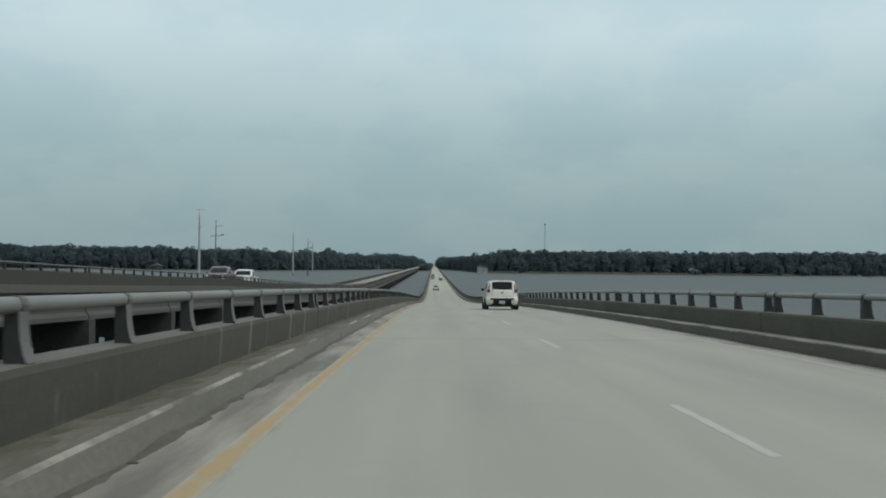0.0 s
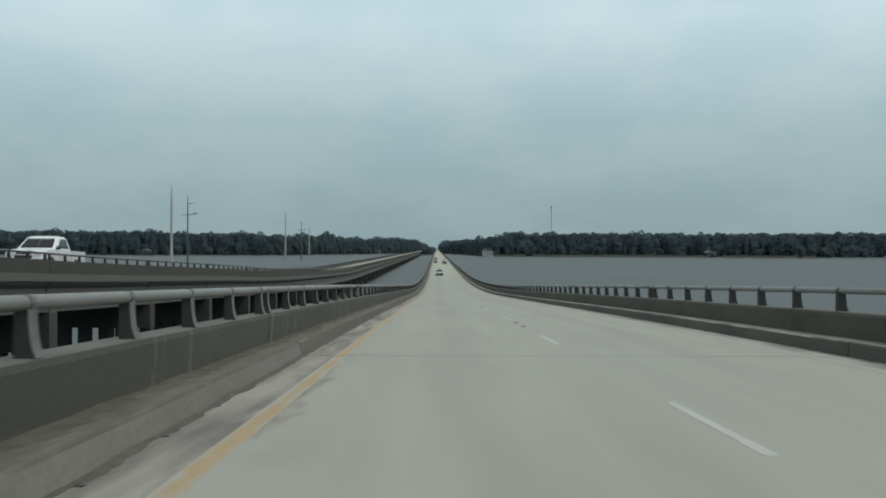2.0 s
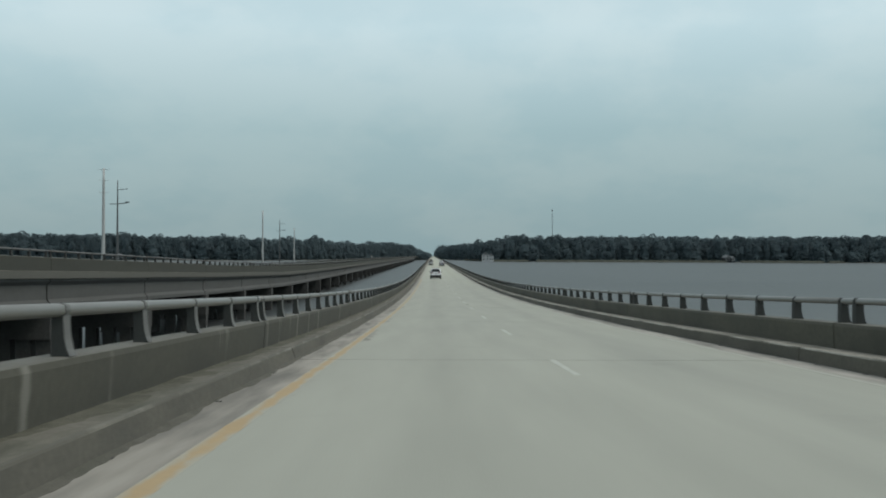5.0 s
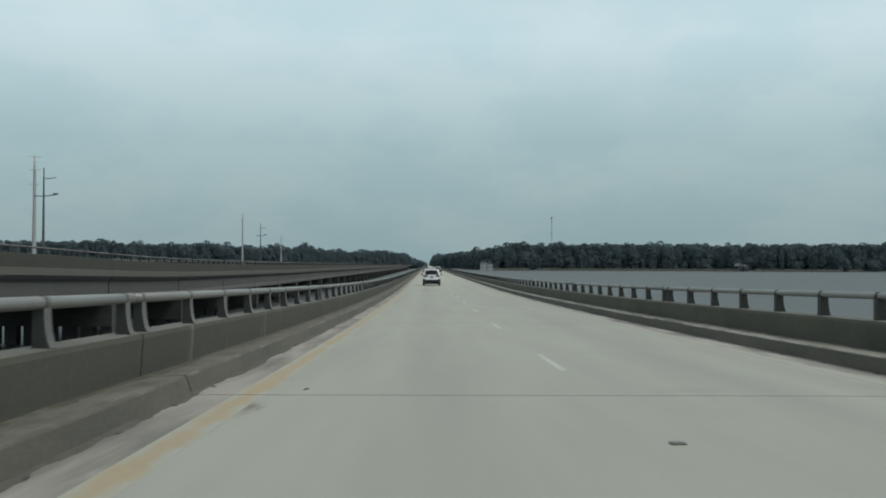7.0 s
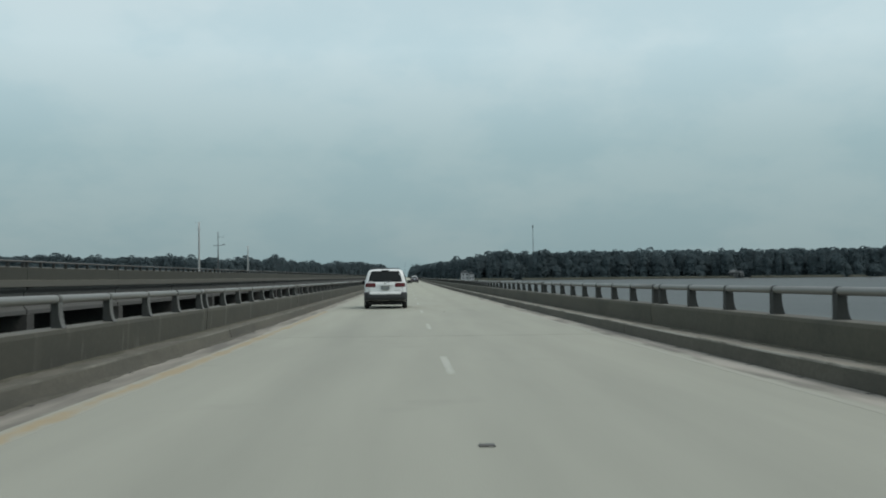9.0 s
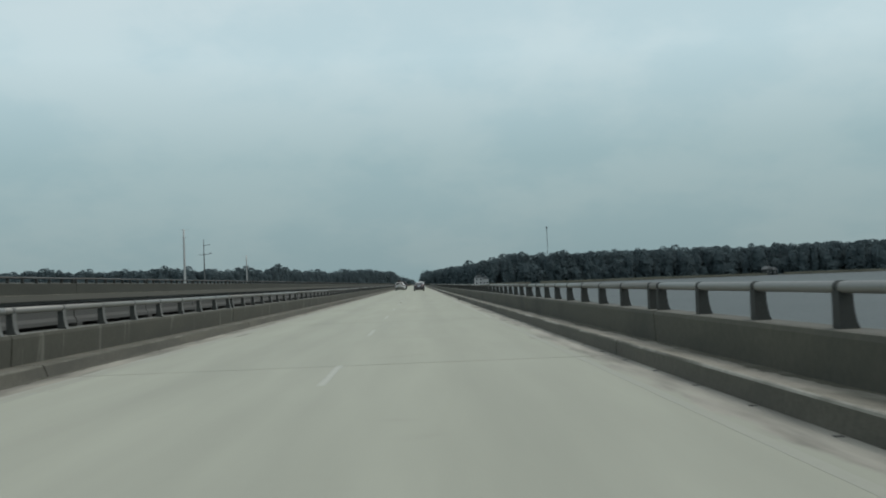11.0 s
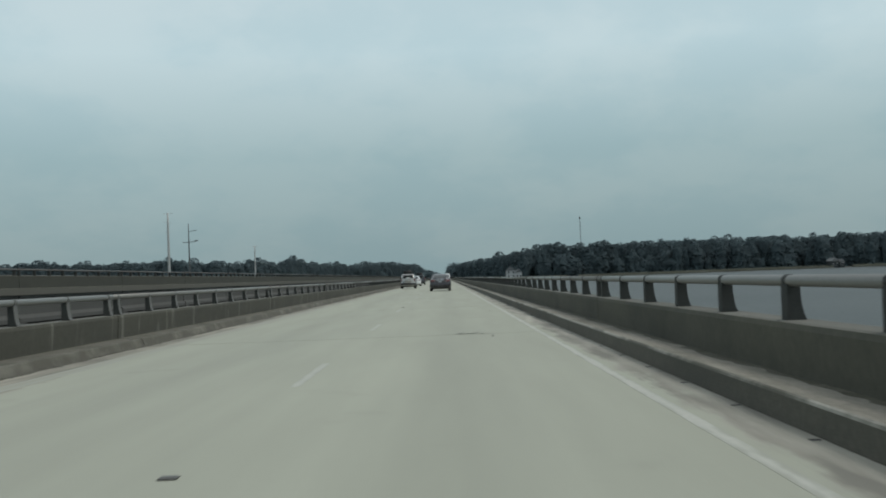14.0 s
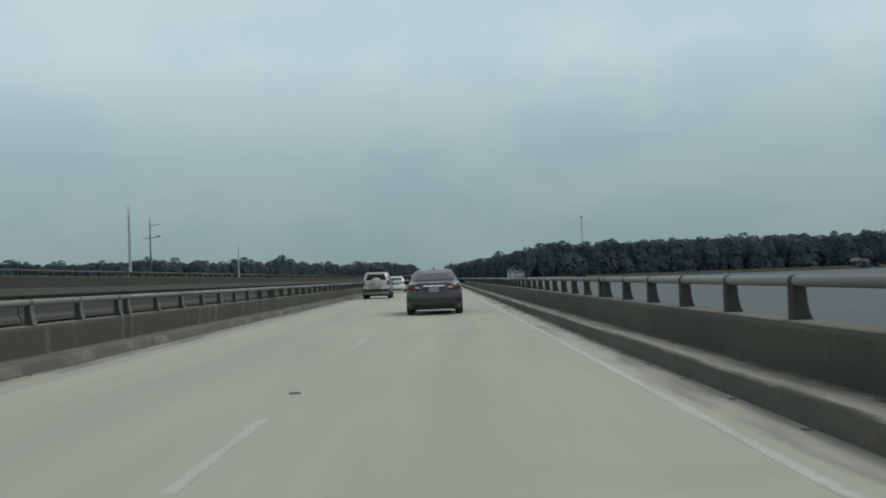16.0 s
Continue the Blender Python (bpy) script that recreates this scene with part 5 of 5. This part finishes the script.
        mirror(root, s * 0.92, 3.42, 1.04, TRIM, s)
        bm = bmesh.new(); add_tube(bm, [(s * 0.56, 0.52, 1.615), (s * 0.56, 0.60, 1.675), (s * 0.56, 0.75, 1.697), (s * 0.56, 2.1, 1.712), (s * 0.56, 2.25, 1.70), (s * 0.56, 2.38, 1.63)], 0.018, 8)
        part("roof_rail", bm, TRIM, root, "black roof rail", smooth=True)
    bm = bmesh.new(); add_tube(bm, [(-0.56, 0.74, 1.692), (0.56, 0.74, 1.692)], 0.014, 8)
    part("rack_bar", bm, TRIM, root)
    bm = bmesh.new(); add_tube(bm, [(-0.56, 1.9, 1.706), (0.56, 1.9, 1.706)], 0.014, 8)
    part("rack_bar", bm, TRIM, root)
    part("rear_bumper", sh.patch([(-2.12, 0.37), (2.12, 0.37), (2.12, 0.685), (-2.12, 0.685)], 44, 8, lift=0.02), CLAD, root, "dark grey plastic rear bumper", smooth=True)
    part("bumper_top", sh.patch([(-0.99, 0.60), (0.99, 0.60), (1.0, 0.70), (-1.0, 0.70)], 16, 3, lift=0.028), WHITEP, root, "white tailgate lip", smooth=True)
    plate(root, 0, 0.022, 0.87, 0.305, 0.155, PLATE_DARK, bars=True, tilt=-6)
    part("plate_garnish", boxmesh(-0.30, 0.30, 0.038, 0.075, 0.965, 0.995, 0.008), WHITEP, gate)
    part("emblem", boxmesh(-0.04, 0.04, 0.062, 0.074, 1.035, 1.085, 0.01), CHROME, gate, "small round emblem")
    part("window_sticker", boxmesh(-0.70, -0.50, 0.096, 0.100, 1.125, 1.15), PLATE, rear, "pale window sticker")
    part("window_sticker", boxmesh(0.56, 0.64, 0.19, 0.194, 1.40, 1.47), PLATE, rear, "pale window sticker").matrix_basis = pose(0, 0.06, 0, 0, 0, 0)
    part("nameplate", boxmesh(-0.72, -0.60, 0.06, 0.068, 0.75, 0.765), CHROME, gate)
    part("nameplate", boxmesh(0.40, 0.66, 0.055, 0.063, 0.75, 0.765), CHROME, gate)
    bm = bmesh.new(); add_tube(bm, [(0.16, 0.10, 1.125), (0.08, 0.115, 1.145), (-0.25, 0.125, 1.15)], [0.02, 0.014, 0.008], 6)
    part("rear_wiper", bm, TRIM, root)
    bm = bmesh.new(); add_tube(bm, [(0.18, 0.05, 0.22), (0.18, 0.3, 0.24)], 0.03, 8)
    part("exhaust", bm, TRIM, root)
    bm = bmesh.new(); add_tube(bm, [(0.80, 4.0, 1.03), (0.81, 3.95, 1.5), (0.82, 3.9, 1.95)], [0.006, 0.004, 0.003], 5)
    part("whip_antenna", bm, TRIM, root)
    part("windscreen", sh.patch([(-4.95, 1.12), (-3.9, 1.12), (-3.9, 1.52), (-4.95, 1.52)], 8, 6), CLEAR, root, smooth=True)
    return root


# ---- dark plum saloon
def saloon(m, body=None, label="dark plum-grey saloon car with chrome boot strip"):
    body = body or PLUM
    root = tagged(empty("saloon_car", m), label, "car")
    L = 4.9
    sh = Shell([(0.20, 0.15, 4.75, 0.82, 0.2, 0.4), (0.34, 0.03, 4.86, 0.895, 0.3, 0.55), (0.52, 0.0, 4.9, 0.91, 0.34, 0.6), (0.66, 0.03, 4.88, 0.912, 0.34, 0.6), (0.80, 0.07, 4.78, 0.905, 0.34, 0.55), (0.92, 0.10, 4.35, 0.89, 0.32, 0.5),
                (0.985, 0.16, 3.75, 0.86, 0.28, 0.35), (1.02, 0.42, 3.45, 0.81, 0.22, 0.3), (1.06, 0.66, 3.30, 0.775, 0.2, 0.25), (1.25, 0.98, 2.90, 0.69, 0.2, 0.22), (1.38, 1.25, 2.60, 0.61, 0.2, 0.2), (1.44, 1.45, 2.38, 0.52, 0.18, 0.2), (1.462, 1.65, 2.2, 0.36, 0.14, 0.16)], taper=0.06, bow=0.10)
    wheels = [(1.05, 0.335), (3.9, 0.335)]
    chassis(root, sh, "body", body, wheels, 0.335, 1.57, 0.23, 0.68, 0.58, L, 7)
    part("rear_window", sh.patch([(-1.25, 1.075), (1.25, 1.075), (1.1, 1.37), (-1.1, 1.37)], 16, 6, rounded=0.05), SIDE_GLASS, root, "sky-reflecting rear window", smooth=True)
    for s in (-1, 1):
        lamp = part("tail_lamp", sh.patch([(s * 0.86, 0.79), (s * 1.72, 0.80), (s * 1.70, 0.95), (s * 0.80, 0.935)], 10, 4, lift=0.014, rounded=0.2), LAMP_RED, root, "red tail lamp", smooth=True)
        part("reversing_lens", sh.patch([(s * 0.84, 0.845), (s * 1.10, 0.845), (s * 1.10, 0.885), (s * 0.84, 0.885)], 4, 2, lift=0.019), LAMP_WHITE, lamp)
        part("side_window", sh.patch([(s * 2.10, 1.08), (s * 2.85, 1.06), (s * 2.62, 1.37), (s * 2.18, 1.37)], 12, 6), GLASS, root, smooth=True)
        mirror(root, s * 0.86, 3.15, 0.97, body, s)
        bm = bmesh.new(); lathe(bm, [(0.001, 0.0), (0.03, 0.0), (0.034, -0.05), (0.034, -0.1)], 12)
        e = part("exhaust_tip", bm, TRIM, root); e.matrix_basis = pose(s * 0.55, 0.06, 0.27, 0, 0, 90)
    part("boot_strip", sh.patch([(-0.62, 0.895), (0.62, 0.895), (0.62, 0.925), (-0.62, 0.925)], 12, 2, lift=0.02), CHROME, root, "chrome boot strip")
    part("plate_recess", sh.patch([(-0.55, 0.70), (0.55, 0.70), (0.72, 0.89), (-0.72, 0.89)], 10, 3, lift=0.004), TRIM, root)
    part("boot_lip", sh.patch([(-0.95, 0.955), (0.95, 0.955), (0.95, 0.985), (-0.95, 0.985)], 14, 2, lift=0.022), TRIM, root, "dark boot-lid lip")
    part("bumper_crease", sh.patch([(-1.55, 0.60), (1.55, 0.60), (1.55, 0.612), (-1.55, 0.612)], 18, 1, lift=0.004), TRIM, root)
    plate(root, 0, 0.035, 0.80, 0.31, 0.15, PLATE_DULL)
    bm = bmesh.new(); add_loft(bm, [[(-0.03, 1.50, 1.435), (0.03, 1.50, 1.435), (0.03, 1.72, 1.455), (-0.03, 1.72, 1.455)], [(-0.008, 1.52, 1.515), (0.008, 1.52, 1.515), (0.008, 1.60, 1.515), (-0.008, 1.60, 1.515)]])
    part("roof_antenna", bm, TRIM, root)
    part("lower_valance", sh.patch([(-1.3, 0.22), (1.3, 0.22), (1.3, 0.33), (-1.3, 0.33)], 12, 2, lift=0.01), TRIM, root)
    part("windscreen", sh.patch([(-4.95, 1.08), (-3.9, 1.08), (-3.9, 1.37), (-4.95, 1.37)], 8, 6), GLASS, root, smooth=True)
    return root


# ---- silver off-roader with a spare wheel, and its plainer kin further up the road
def offroader(m, body=SILVER, spare=True, box=True, label="silver off-roader with a covered spare wheel and roof luggage"):
    root = tagged(empty("offroad_car", m), label, "car")
    L = 4.4
    sh = Shell([(0.28, 0.16, 4.25, 0.80, 0.16, 0.4), (0.42, 0.02, 4.36, 0.865, 0.2, 0.5), (0.60, 0.0, 4.4, 0.88, 0.2, 0.5), (0.72, 0.05, 4.38, 0.878, 0.2, 0.5), (0.95, 0.07, 4.2, 0.872, 0.2, 0.45), (1.06, 0.085, 3.6, 0.86, 0.2, 0.3), (1.14, 0.10, 3.2, 0.845, 0.19, 0.25),
                (1.4, 0.19, 2.85, 0.77, 0.18, 0.2), (1.6, 0.29, 2.5, 0.70, 0.17, 0.2), (1.67, 0.36, 2.3, 0.62, 0.15, 0.2), (1.69, 0.6, 2.0, 0.40, 0.12, 0.15)], taper=0.05, bow=0.06)
    wheels = [(0.85, 0.36), (3.5, 0.36)]
    chassis(root, sh, "body", body, wheels, 0.36, 1.55, 0.235, 0.66, 0.66, L, 5)
    part("rear_window", sh.patch([(-1.05, 1.18), (1.05, 1.18), (1.0, 1.55), (-1.0, 1.55)], 14, 6), GLASS, root, "dark rear window", smooth=True)
    part("rear_bumper", sh.patch([(-1.9, 0.44), (1.9, 0.44), (1.9, 0.62), (-1.9, 0.62)], 24, 3, lift=0.03), CLAD, root, "dark rear bumper", smooth=True)
    for s in (-1, 1):
        part("tail_lamp", sh.patch([(s * 1.25, 0.86), (s * 1.85, 0.86), (s * 1.8, 1.16), (s * 1.3, 1.16)], 6, 5, lift=0.012), LAMP_RED, root, "red tail lamp", smooth=True)
        part("side_window", sh.patch([(s * 2.04, 1.18), (s * 2.85, 1.16), (s * 2.72, 1.55), (s * 2.04, 1.56)], 12, 5), GLASS, root, smooth=True)
        mirror(root, s * 0.85, 3.0, 1.08, TRIM, s)
    if spare:
        bm = bmesh.new(); lathe(bm, [(0.001, 0.13), (0.30, 0.13), (0.35, 0.11), (0.36, 0.05), (0.36, -0.06), (0.30, -0.06)], 28)
        e = part("spare_wheel_cover", bm, SILVER if body is SILVER else body, root, "round silver spare-wheel cover", smooth=True)
        e.matrix_basis = pose(0.0, 0.0, 0.98, 0, 0, -90)
    plate(root, -0.55 if spare else 0, -0.005, 0.72, 0.3, 0.15, PLATE)
    if box:
        bag = part("roof_luggage", boxmesh(-0.44, 0.44, 0.6, 1.95, 1.74, 2.07, 0.11), TRIM, root, "black soft roof bag", smooth=True)
        for yy in (0.85, 1.75):
            bm = bmesh.new(); add_tube(bm, [(-0.62, yy, 1.62), (-0.58, yy, 1.73), (0.58, yy, 1.73), (0.62, yy, 1.62)], 0.02, 6)
            part("rack_bar", bm, TRIM, root)
    part("windscreen", sh.patch([(-4.95, 1.18), (-3.9, 1.18), (-3.9, 1.55), (-4.95, 1.55)], 8, 6), GLASS, root, smooth=True)
    return root


# ---- pickup trucks on the other bridge
def pickup(m, body, label):
    root = tagged(empty("pickup_truck", m), label, "pickup truck")
    cab = Shell([(0.42, 2.05, 5.55, 0.88, 0.06, 0.3), (0.62, 2.05, 5.68, 0.965, 0.06, 0.35), (0.90, 2.05, 5.70, 0.97, 0.06, 0.3), (1.08, 2.05, 5.62, 0.96, 0.06, 0.3), (1.16, 2.05, 5.2, 0.955, 0.06, 0.28), (1.22, 2.06, 4.25, 0.945, 0.06, 0.2), (1.5, 2.12, 3.85, 0.86, 0.08, 0.18), (1.78, 2.2, 3.45, 0.77, 0.1, 0.18), (1.86, 2.3, 3.25, 0.68, 0.1, 0.16), (1.88, 2.5, 3.0, 0.45, 0.1, 0.14)], taper=0.03, bow=0.03)
    wheels = [(1.15, 0.38), (4.7, 0.38)]
    chassis(root, cab, "cab", body, wheels, 0.38, 1.66, 0.245, 0.75, 0.7, 5.6, 6)
    bm = bmesh.new()
    for s in (-1, 1):
        add_box(bm, s * 0.90 - 0.06, s * 0.90 + 0.06, 0.0, 2.02, 0.80, 1.18)
        add_box(bm, s * 0.90 - 0.055, s * 0.90 + 0.055, 0.0, 0.72, 0.5, 0.80)
        add_box(bm, s * 0.90 - 0.055, s * 0.90 + 0.055, 1.58, 2.02, 0.5, 0.80)
    add_box(bm, -0.84, 0.84, 0.02, 0.09, 0.55, 1.17)
    add_box(bm, -0.84, 0.84, 0.1, 2.02, 0.66, 0.72)
    bevel(bm, 0.02, 1)
    part("cargo_bed", bm, body, root)
    part("windscreen", cab.patch([(-4.999, 1.27), (-3.85, 1.27), (-3.8, 1.74), (-4.999, 1.74)], 8, 6), GLASS, root, smooth=True)
    part("windscreen", cab.patch([(3.85, 1.27), (4.999, 1.27), (4.999, 1.74), (3.8, 1.74)], 8, 6), GLASS, root, smooth=True)
    for s in (-1, 1):
        part("side_window", cab.patch([(s * 2.1, 1.27), (s * 2.92, 1.26), (s * 2.8, 1.72), (s * 2.1, 1.74)], 8, 5), GLASS, root, smooth=True)
        part("headlamp", cab.patch([(s * 3.65, 0.88), (s * 4.45, 0.88), (s * 4.45, 1.04), (s * 3.7, 1.04)], 6, 3, lift=0.012), LAMP_WHITE, root, "clear headlamp")
        mirror(root, s * 0.95, 4.0, 1.2, TRIM, s)
    part("grille", cab.patch([(4.35, 0.72), (4.999, 0.72), (4.999, 1.08), (4.35, 1.08)], 6, 3, lift=0.012), TRIM, root)
    part("grille", cab.patch([(-4.999, 0.72), (-4.35, 0.72), (-4.35, 1.08), (-4.999, 1.08)], 6, 3, lift=0.012), TRIM, root)
    part("front_bumper", boxmesh(-0.95, 0.95, 5.58, 5.78, 0.48, 0.70, 0.04), CHROME, root, "chrome front bumper")
    part("rear_bumper", boxmesh(-0.90, 0.90, -0.12, 0.05, 0.5, 0.66, 0.03), CHROME, root)
    return root


hatchback(car_pose(1.425, 49.1))
minivan(car_pose(-1.44, 310.1))
saloon(car_pose(1.33, 501.95))
offroader(car_pose(-2.53, 534.3))
saloon(car_pose(-2.60, 563.0), WHITEP, "white saloon car further up the lane")
offroader(car_pose(-2.55, 592.0), DARKP, False, True, "dark off-roader with luggage on its roof")
offroader(car_pose(1.75, 566.0), WHITEP, False, False, "white estate car further up the lane")
pickup(car_pose(-24.0, 114.9, other_z, True) @ Matrix.Scale(1.13, 4), WHITEP, "white pickup truck on the parallel bridge")
pickup(car_pose(-24.0, 101.3, other_z, True) @ Matrix.Scale(1.09, 4), MAROON, "dull maroon pickup truck on the parallel bridge")


# ---------------------------------------------------------------- small things on the deck
DRAIN = material("dark_hole_and_rubber", (0.018, 0.018, 0.018), 0.8, var=0.2)
MARKER = material("road_marker_plastic", (0.075, 0.074, 0.068), 0.5, var=0.1)
SCRAP = material("dark_tyre_scrap", (0.06, 0.06, 0.055), 0.85, var=0.2)
PAPER = material("pale_paper_litter", (0.40, 0.40, 0.36), 0.8, var=0.1)

# drain slots along both kerbs, ten to a span: flat black plates paint the holes' dark
bm = bmesh.new(); add_box(bm, -0.036, 0.036, -0.024, 0.024, 0.0, 0.004)
drain_me = obj("drain_seed", bm, DRAIN)
for side, par in ((-4.25, parapet_l), (4.085, parapet_r)):
    for k in range(3, 30):
        for i in range(10):
            y = JOINT0 + k * SPAN + 0.85 + 1.8288 * i
            share("drain_slot", drain_me.data, par, pose(side, y, deck_z(y) + 0.001))
bpy.data.objects.remove(drain_me)

# raised markers on the lane divider, every second gap
bm = bmesh.new()
add_loft(bm, [[(-0.055, -0.045, 0.0), (0.055, -0.045, 0.0), (0.055, 0.045, 0.0), (-0.055, 0.045, 0.0)], [(-0.045, -0.03, 0.009), (0.045, -0.03, 0.009), (0.045, 0.03, 0.009), (-0.045, 0.03, 0.009)]])
seed = obj("marker_seed", bm, MARKER)
bm = bmesh.new(); add_box(bm, -0.058, 0.058, -0.05, 0.05, 0.0, 0.006)
seat = obj("marker_seat_seed", bm, TAR)
for y in (80.62, 83.05, 105.31, 203.68, 213.07, 262.5, 274.65, 397.95, 421.5, 456.53, 480.5):
    root = tagged(empty("road_marker", pose(0, y, deck_z(y) + 0.002)), "small low dark lane marker on a tar pad", "road marker", "lane markers")
    share("tar_pad", seat.data, root)
    share("marker_block", seed.data, root, pose(0, 0, 0.006))
bpy.data.objects.remove(seed)
bpy.data.objects.remove(seat)


def scrap(name, x, y, length, width, turn, mat, label, lift=0.0, seed=0):
    """A flat torn piece lying on the deck."""
    rnd = random.Random(seed)
    n = 9
    pts = [(length / 2 * (0.7 + 0.5 * rnd.random()) * math.cos(2 * math.pi * k / n), width / 2 * (0.6 + 0.7 * rnd.random()) * math.sin(2 * math.pi * k / n)) for k in range(n)]
    bm = bmesh.new()
    add_loft(bm, [[(a, b, 0.0) for a, b in pts], [(a * 0.8, b * 0.8, 0.005 + 0.006 * rnd.random()) for a, b in pts]])
    ob = obj(name, bm, mat)
    ob.matrix_basis = pose(x, y, deck_z(y) + 0.001 + lift, 0, 0, turn)
    return tagged(ob, label, "litter")


for i, (x, y, turn) in enumerate(((-3.54, 91.9, 10), (-1.17, 74.98, 30), (-0.3, 91.7, 0), (0.70, 200.8, 5), (-2.66, 257.9, 8), (0.83, 305.6, 3), (2.59, 434.9, 0), (3.12, 448.5, 10), (0.3, 32.4, 0))):
    scrap("tyre_scrap", x, y, 0.045, 0.02, turn, SCRAP, "flat dark scrap of tyre rubber on the road", seed=i)
scrap("tyre_scrap", -3.17, 216.9, 0.15, 0.05, 75, SCRAP, "flat dark strip of tyre rubber on the road", seed=52)
scrap("tyre_scrap", 2.27, 245.0, 0.25, 0.1, 4, SCRAP, "flat dark oval of tyre rubber on the road", seed=53)
scrap("tyre_scrap", 0.04, 407.45, 0.2, 0.09, 8, SCRAP, "flat dark strip of tyre rubber on the road", seed=51)
bm = bmesh.new()
add_box(bm, -0.09, 0.09, -0.07, 0.07, 0.0, 0.085)
bevel(bm, 0.03, 2)
block = tagged(obj("rubber_block", bm, DRAIN), "black rubber block lying by the kerb", "litter")
block.matrix_basis = pose(4.02, 400.2, deck_z(400.2) + 0.001, 0, 0, 10)
for i, (x, y) in enumerate(((-4.53, 47.7), (-4.52, 48.9), (-4.52, 94.3), (4.30, 379.5), (4.27, 394.6), (-4.51, 124.4), (-4.58, 202.5), (-4.49, 32.7), (-4.46, 252.8))):
    scrap("paper_litter", x, y, 0.16, 0.09, 20 * i, PAPER, "pale scrap of paper litter on the kerb", kerb_top(x, y) + 0.004, seed=60 + i)


# broken kerb edge at one joint: chips and lumps of pale concrete on the kerb and at its foot
RUBBLE = material("broken_concrete", (0.20, 0.19, 0.16), 0.95, var=0.3, scale=6, fine=40, bump=0.01, bump_scale=20)
rnd = random.Random(77)
for i in range(16):
    y = 106.2 + 3.4 * rnd.random()
    on_top = i % 3 != 0
    x = rnd.uniform(-4.66, -4.42) if on_top else rnd.uniform(-4.26, -4.12)
    s = rnd.uniform(0.025, 0.075)
    bm = bmesh.new()
    bmesh.ops.create_icosphere(bm, subdivisions=1, radius=s)
    for v in bm.verts:
        v.co *= rnd.uniform(0.7, 1.25)
        v.co.z = max(v.co.z * 0.55, -0.25 * s)
    ob = obj("concrete_rubble", bm, RUBBLE)
    ob.matrix_basis = pose(x, y, deck_z(y) + (kerb_top(x, y) if on_top else 0.0) + 0.25 * s, 0, 0, rnd.uniform(0, 180))
    tagged(ob, "pale broken lump of concrete by the damaged kerb", "rubble", "broken kerb pieces")


# soil and leaf litter washed against the left kerb and onto its top
SOIL = material("damp_soil", (0.078, 0.073, 0.058), 0.97, var=0.35, scale=2.5, fine=22, bump=0.012, bump_scale=30, dirt=(0.052, 0.052, 0.036), dirt_amt=0.9, dirt_scale=1.7)


MOSS = material("moss_and_grit", (0.064, 0.062, 0.042), 0.97, var=0.4, scale=3.5, fine=25, bump=0.015, bump_scale=28, dirt=(0.13, 0.122, 0.095), dirt_amt=0.8, dirt_scale=2.6)


def drift_bank(name, x0, side, base, reach, height, y0, y1, seed, label, mat=None, fall=0.0, zf=deck_z):
    """A low ragged bank of dirt lying against an edge at x0, on a top that falls away from it."""
    bm = bmesh.new()
    rings = []
    n = int((y1 - y0) / 0.12)
    for k in range(n + 1):
        y = y0 + (y1 - y0) * k / n
        w = noise.noise(Vector((y / 2.3, seed, 0))) + 0.6 * noise.noise(Vector((y / 0.6, seed, 4))) + 0.5 * noise.noise(Vector((y / 0.23, seed, 6)))
        w = min(reach * max(0.12, 0.55 + 0.8 * w), 0.9 * reach)
        h = height * max(0.15, 0.6 + 0.9 * noise.noise(Vector((y / 1.1, seed, 9))))
        z = zf(y) + (base(y) if callable(base) else base)
        rings.append([(x0, y, z + h), (x0 + side * 0.35 * w, y, z + 0.6 * h - 0.35 * fall * w), (x0 + side * 0.75 * w, y, z + 0.2 * h - 0.75 * fall * w), (x0 + side * w, y, z - 0.003 - fall * w), (x0, y, z - 0.03)])
    add_loft(bm, rings)
    ob = obj(name, bm, mat or SOIL, smooth=False)
    return tagged(ob, label, "soil", kind="stuff")


drift_bank("soil_bank", -4.300, 1, 0.0, 0.13, 0.035, -20, 300, 3, "dark damp soil washed along the kerb foot")
drift_bank("soil_bank", -4.833, 1, lambda y: KERB_BACK_L + 0.002, 0.40, 0.022, -20, 170, 7, "olive moss and grit on the kerb top", MOSS, -0.062)
drift_bank("soil_bank", -4.833, 1, lambda y: KERB_BACK_L + 0.002, 0.22, 0.014, 170, 300, 7, "thin olive moss along the kerb top", MOSS, -0.06)
drift_bank("soil_bank", -4.300, 1, 0.0, 0.10, 0.03, 300, 520, 5, "brown grit along the kerb foot")
drift_bank("soil_bank", 4.743, -1, kerb_back_r, 0.34, 0.016, 180, 320, 11, "dark grit and moss lying on the kerb top", MOSS, -0.045)
drift_bank("soil_bank", 4.743, -1, kerb_back_r, 0.28, 0.016, 320, 520, 12, "dark grit and moss lying on the kerb top", MOSS, -0.11)
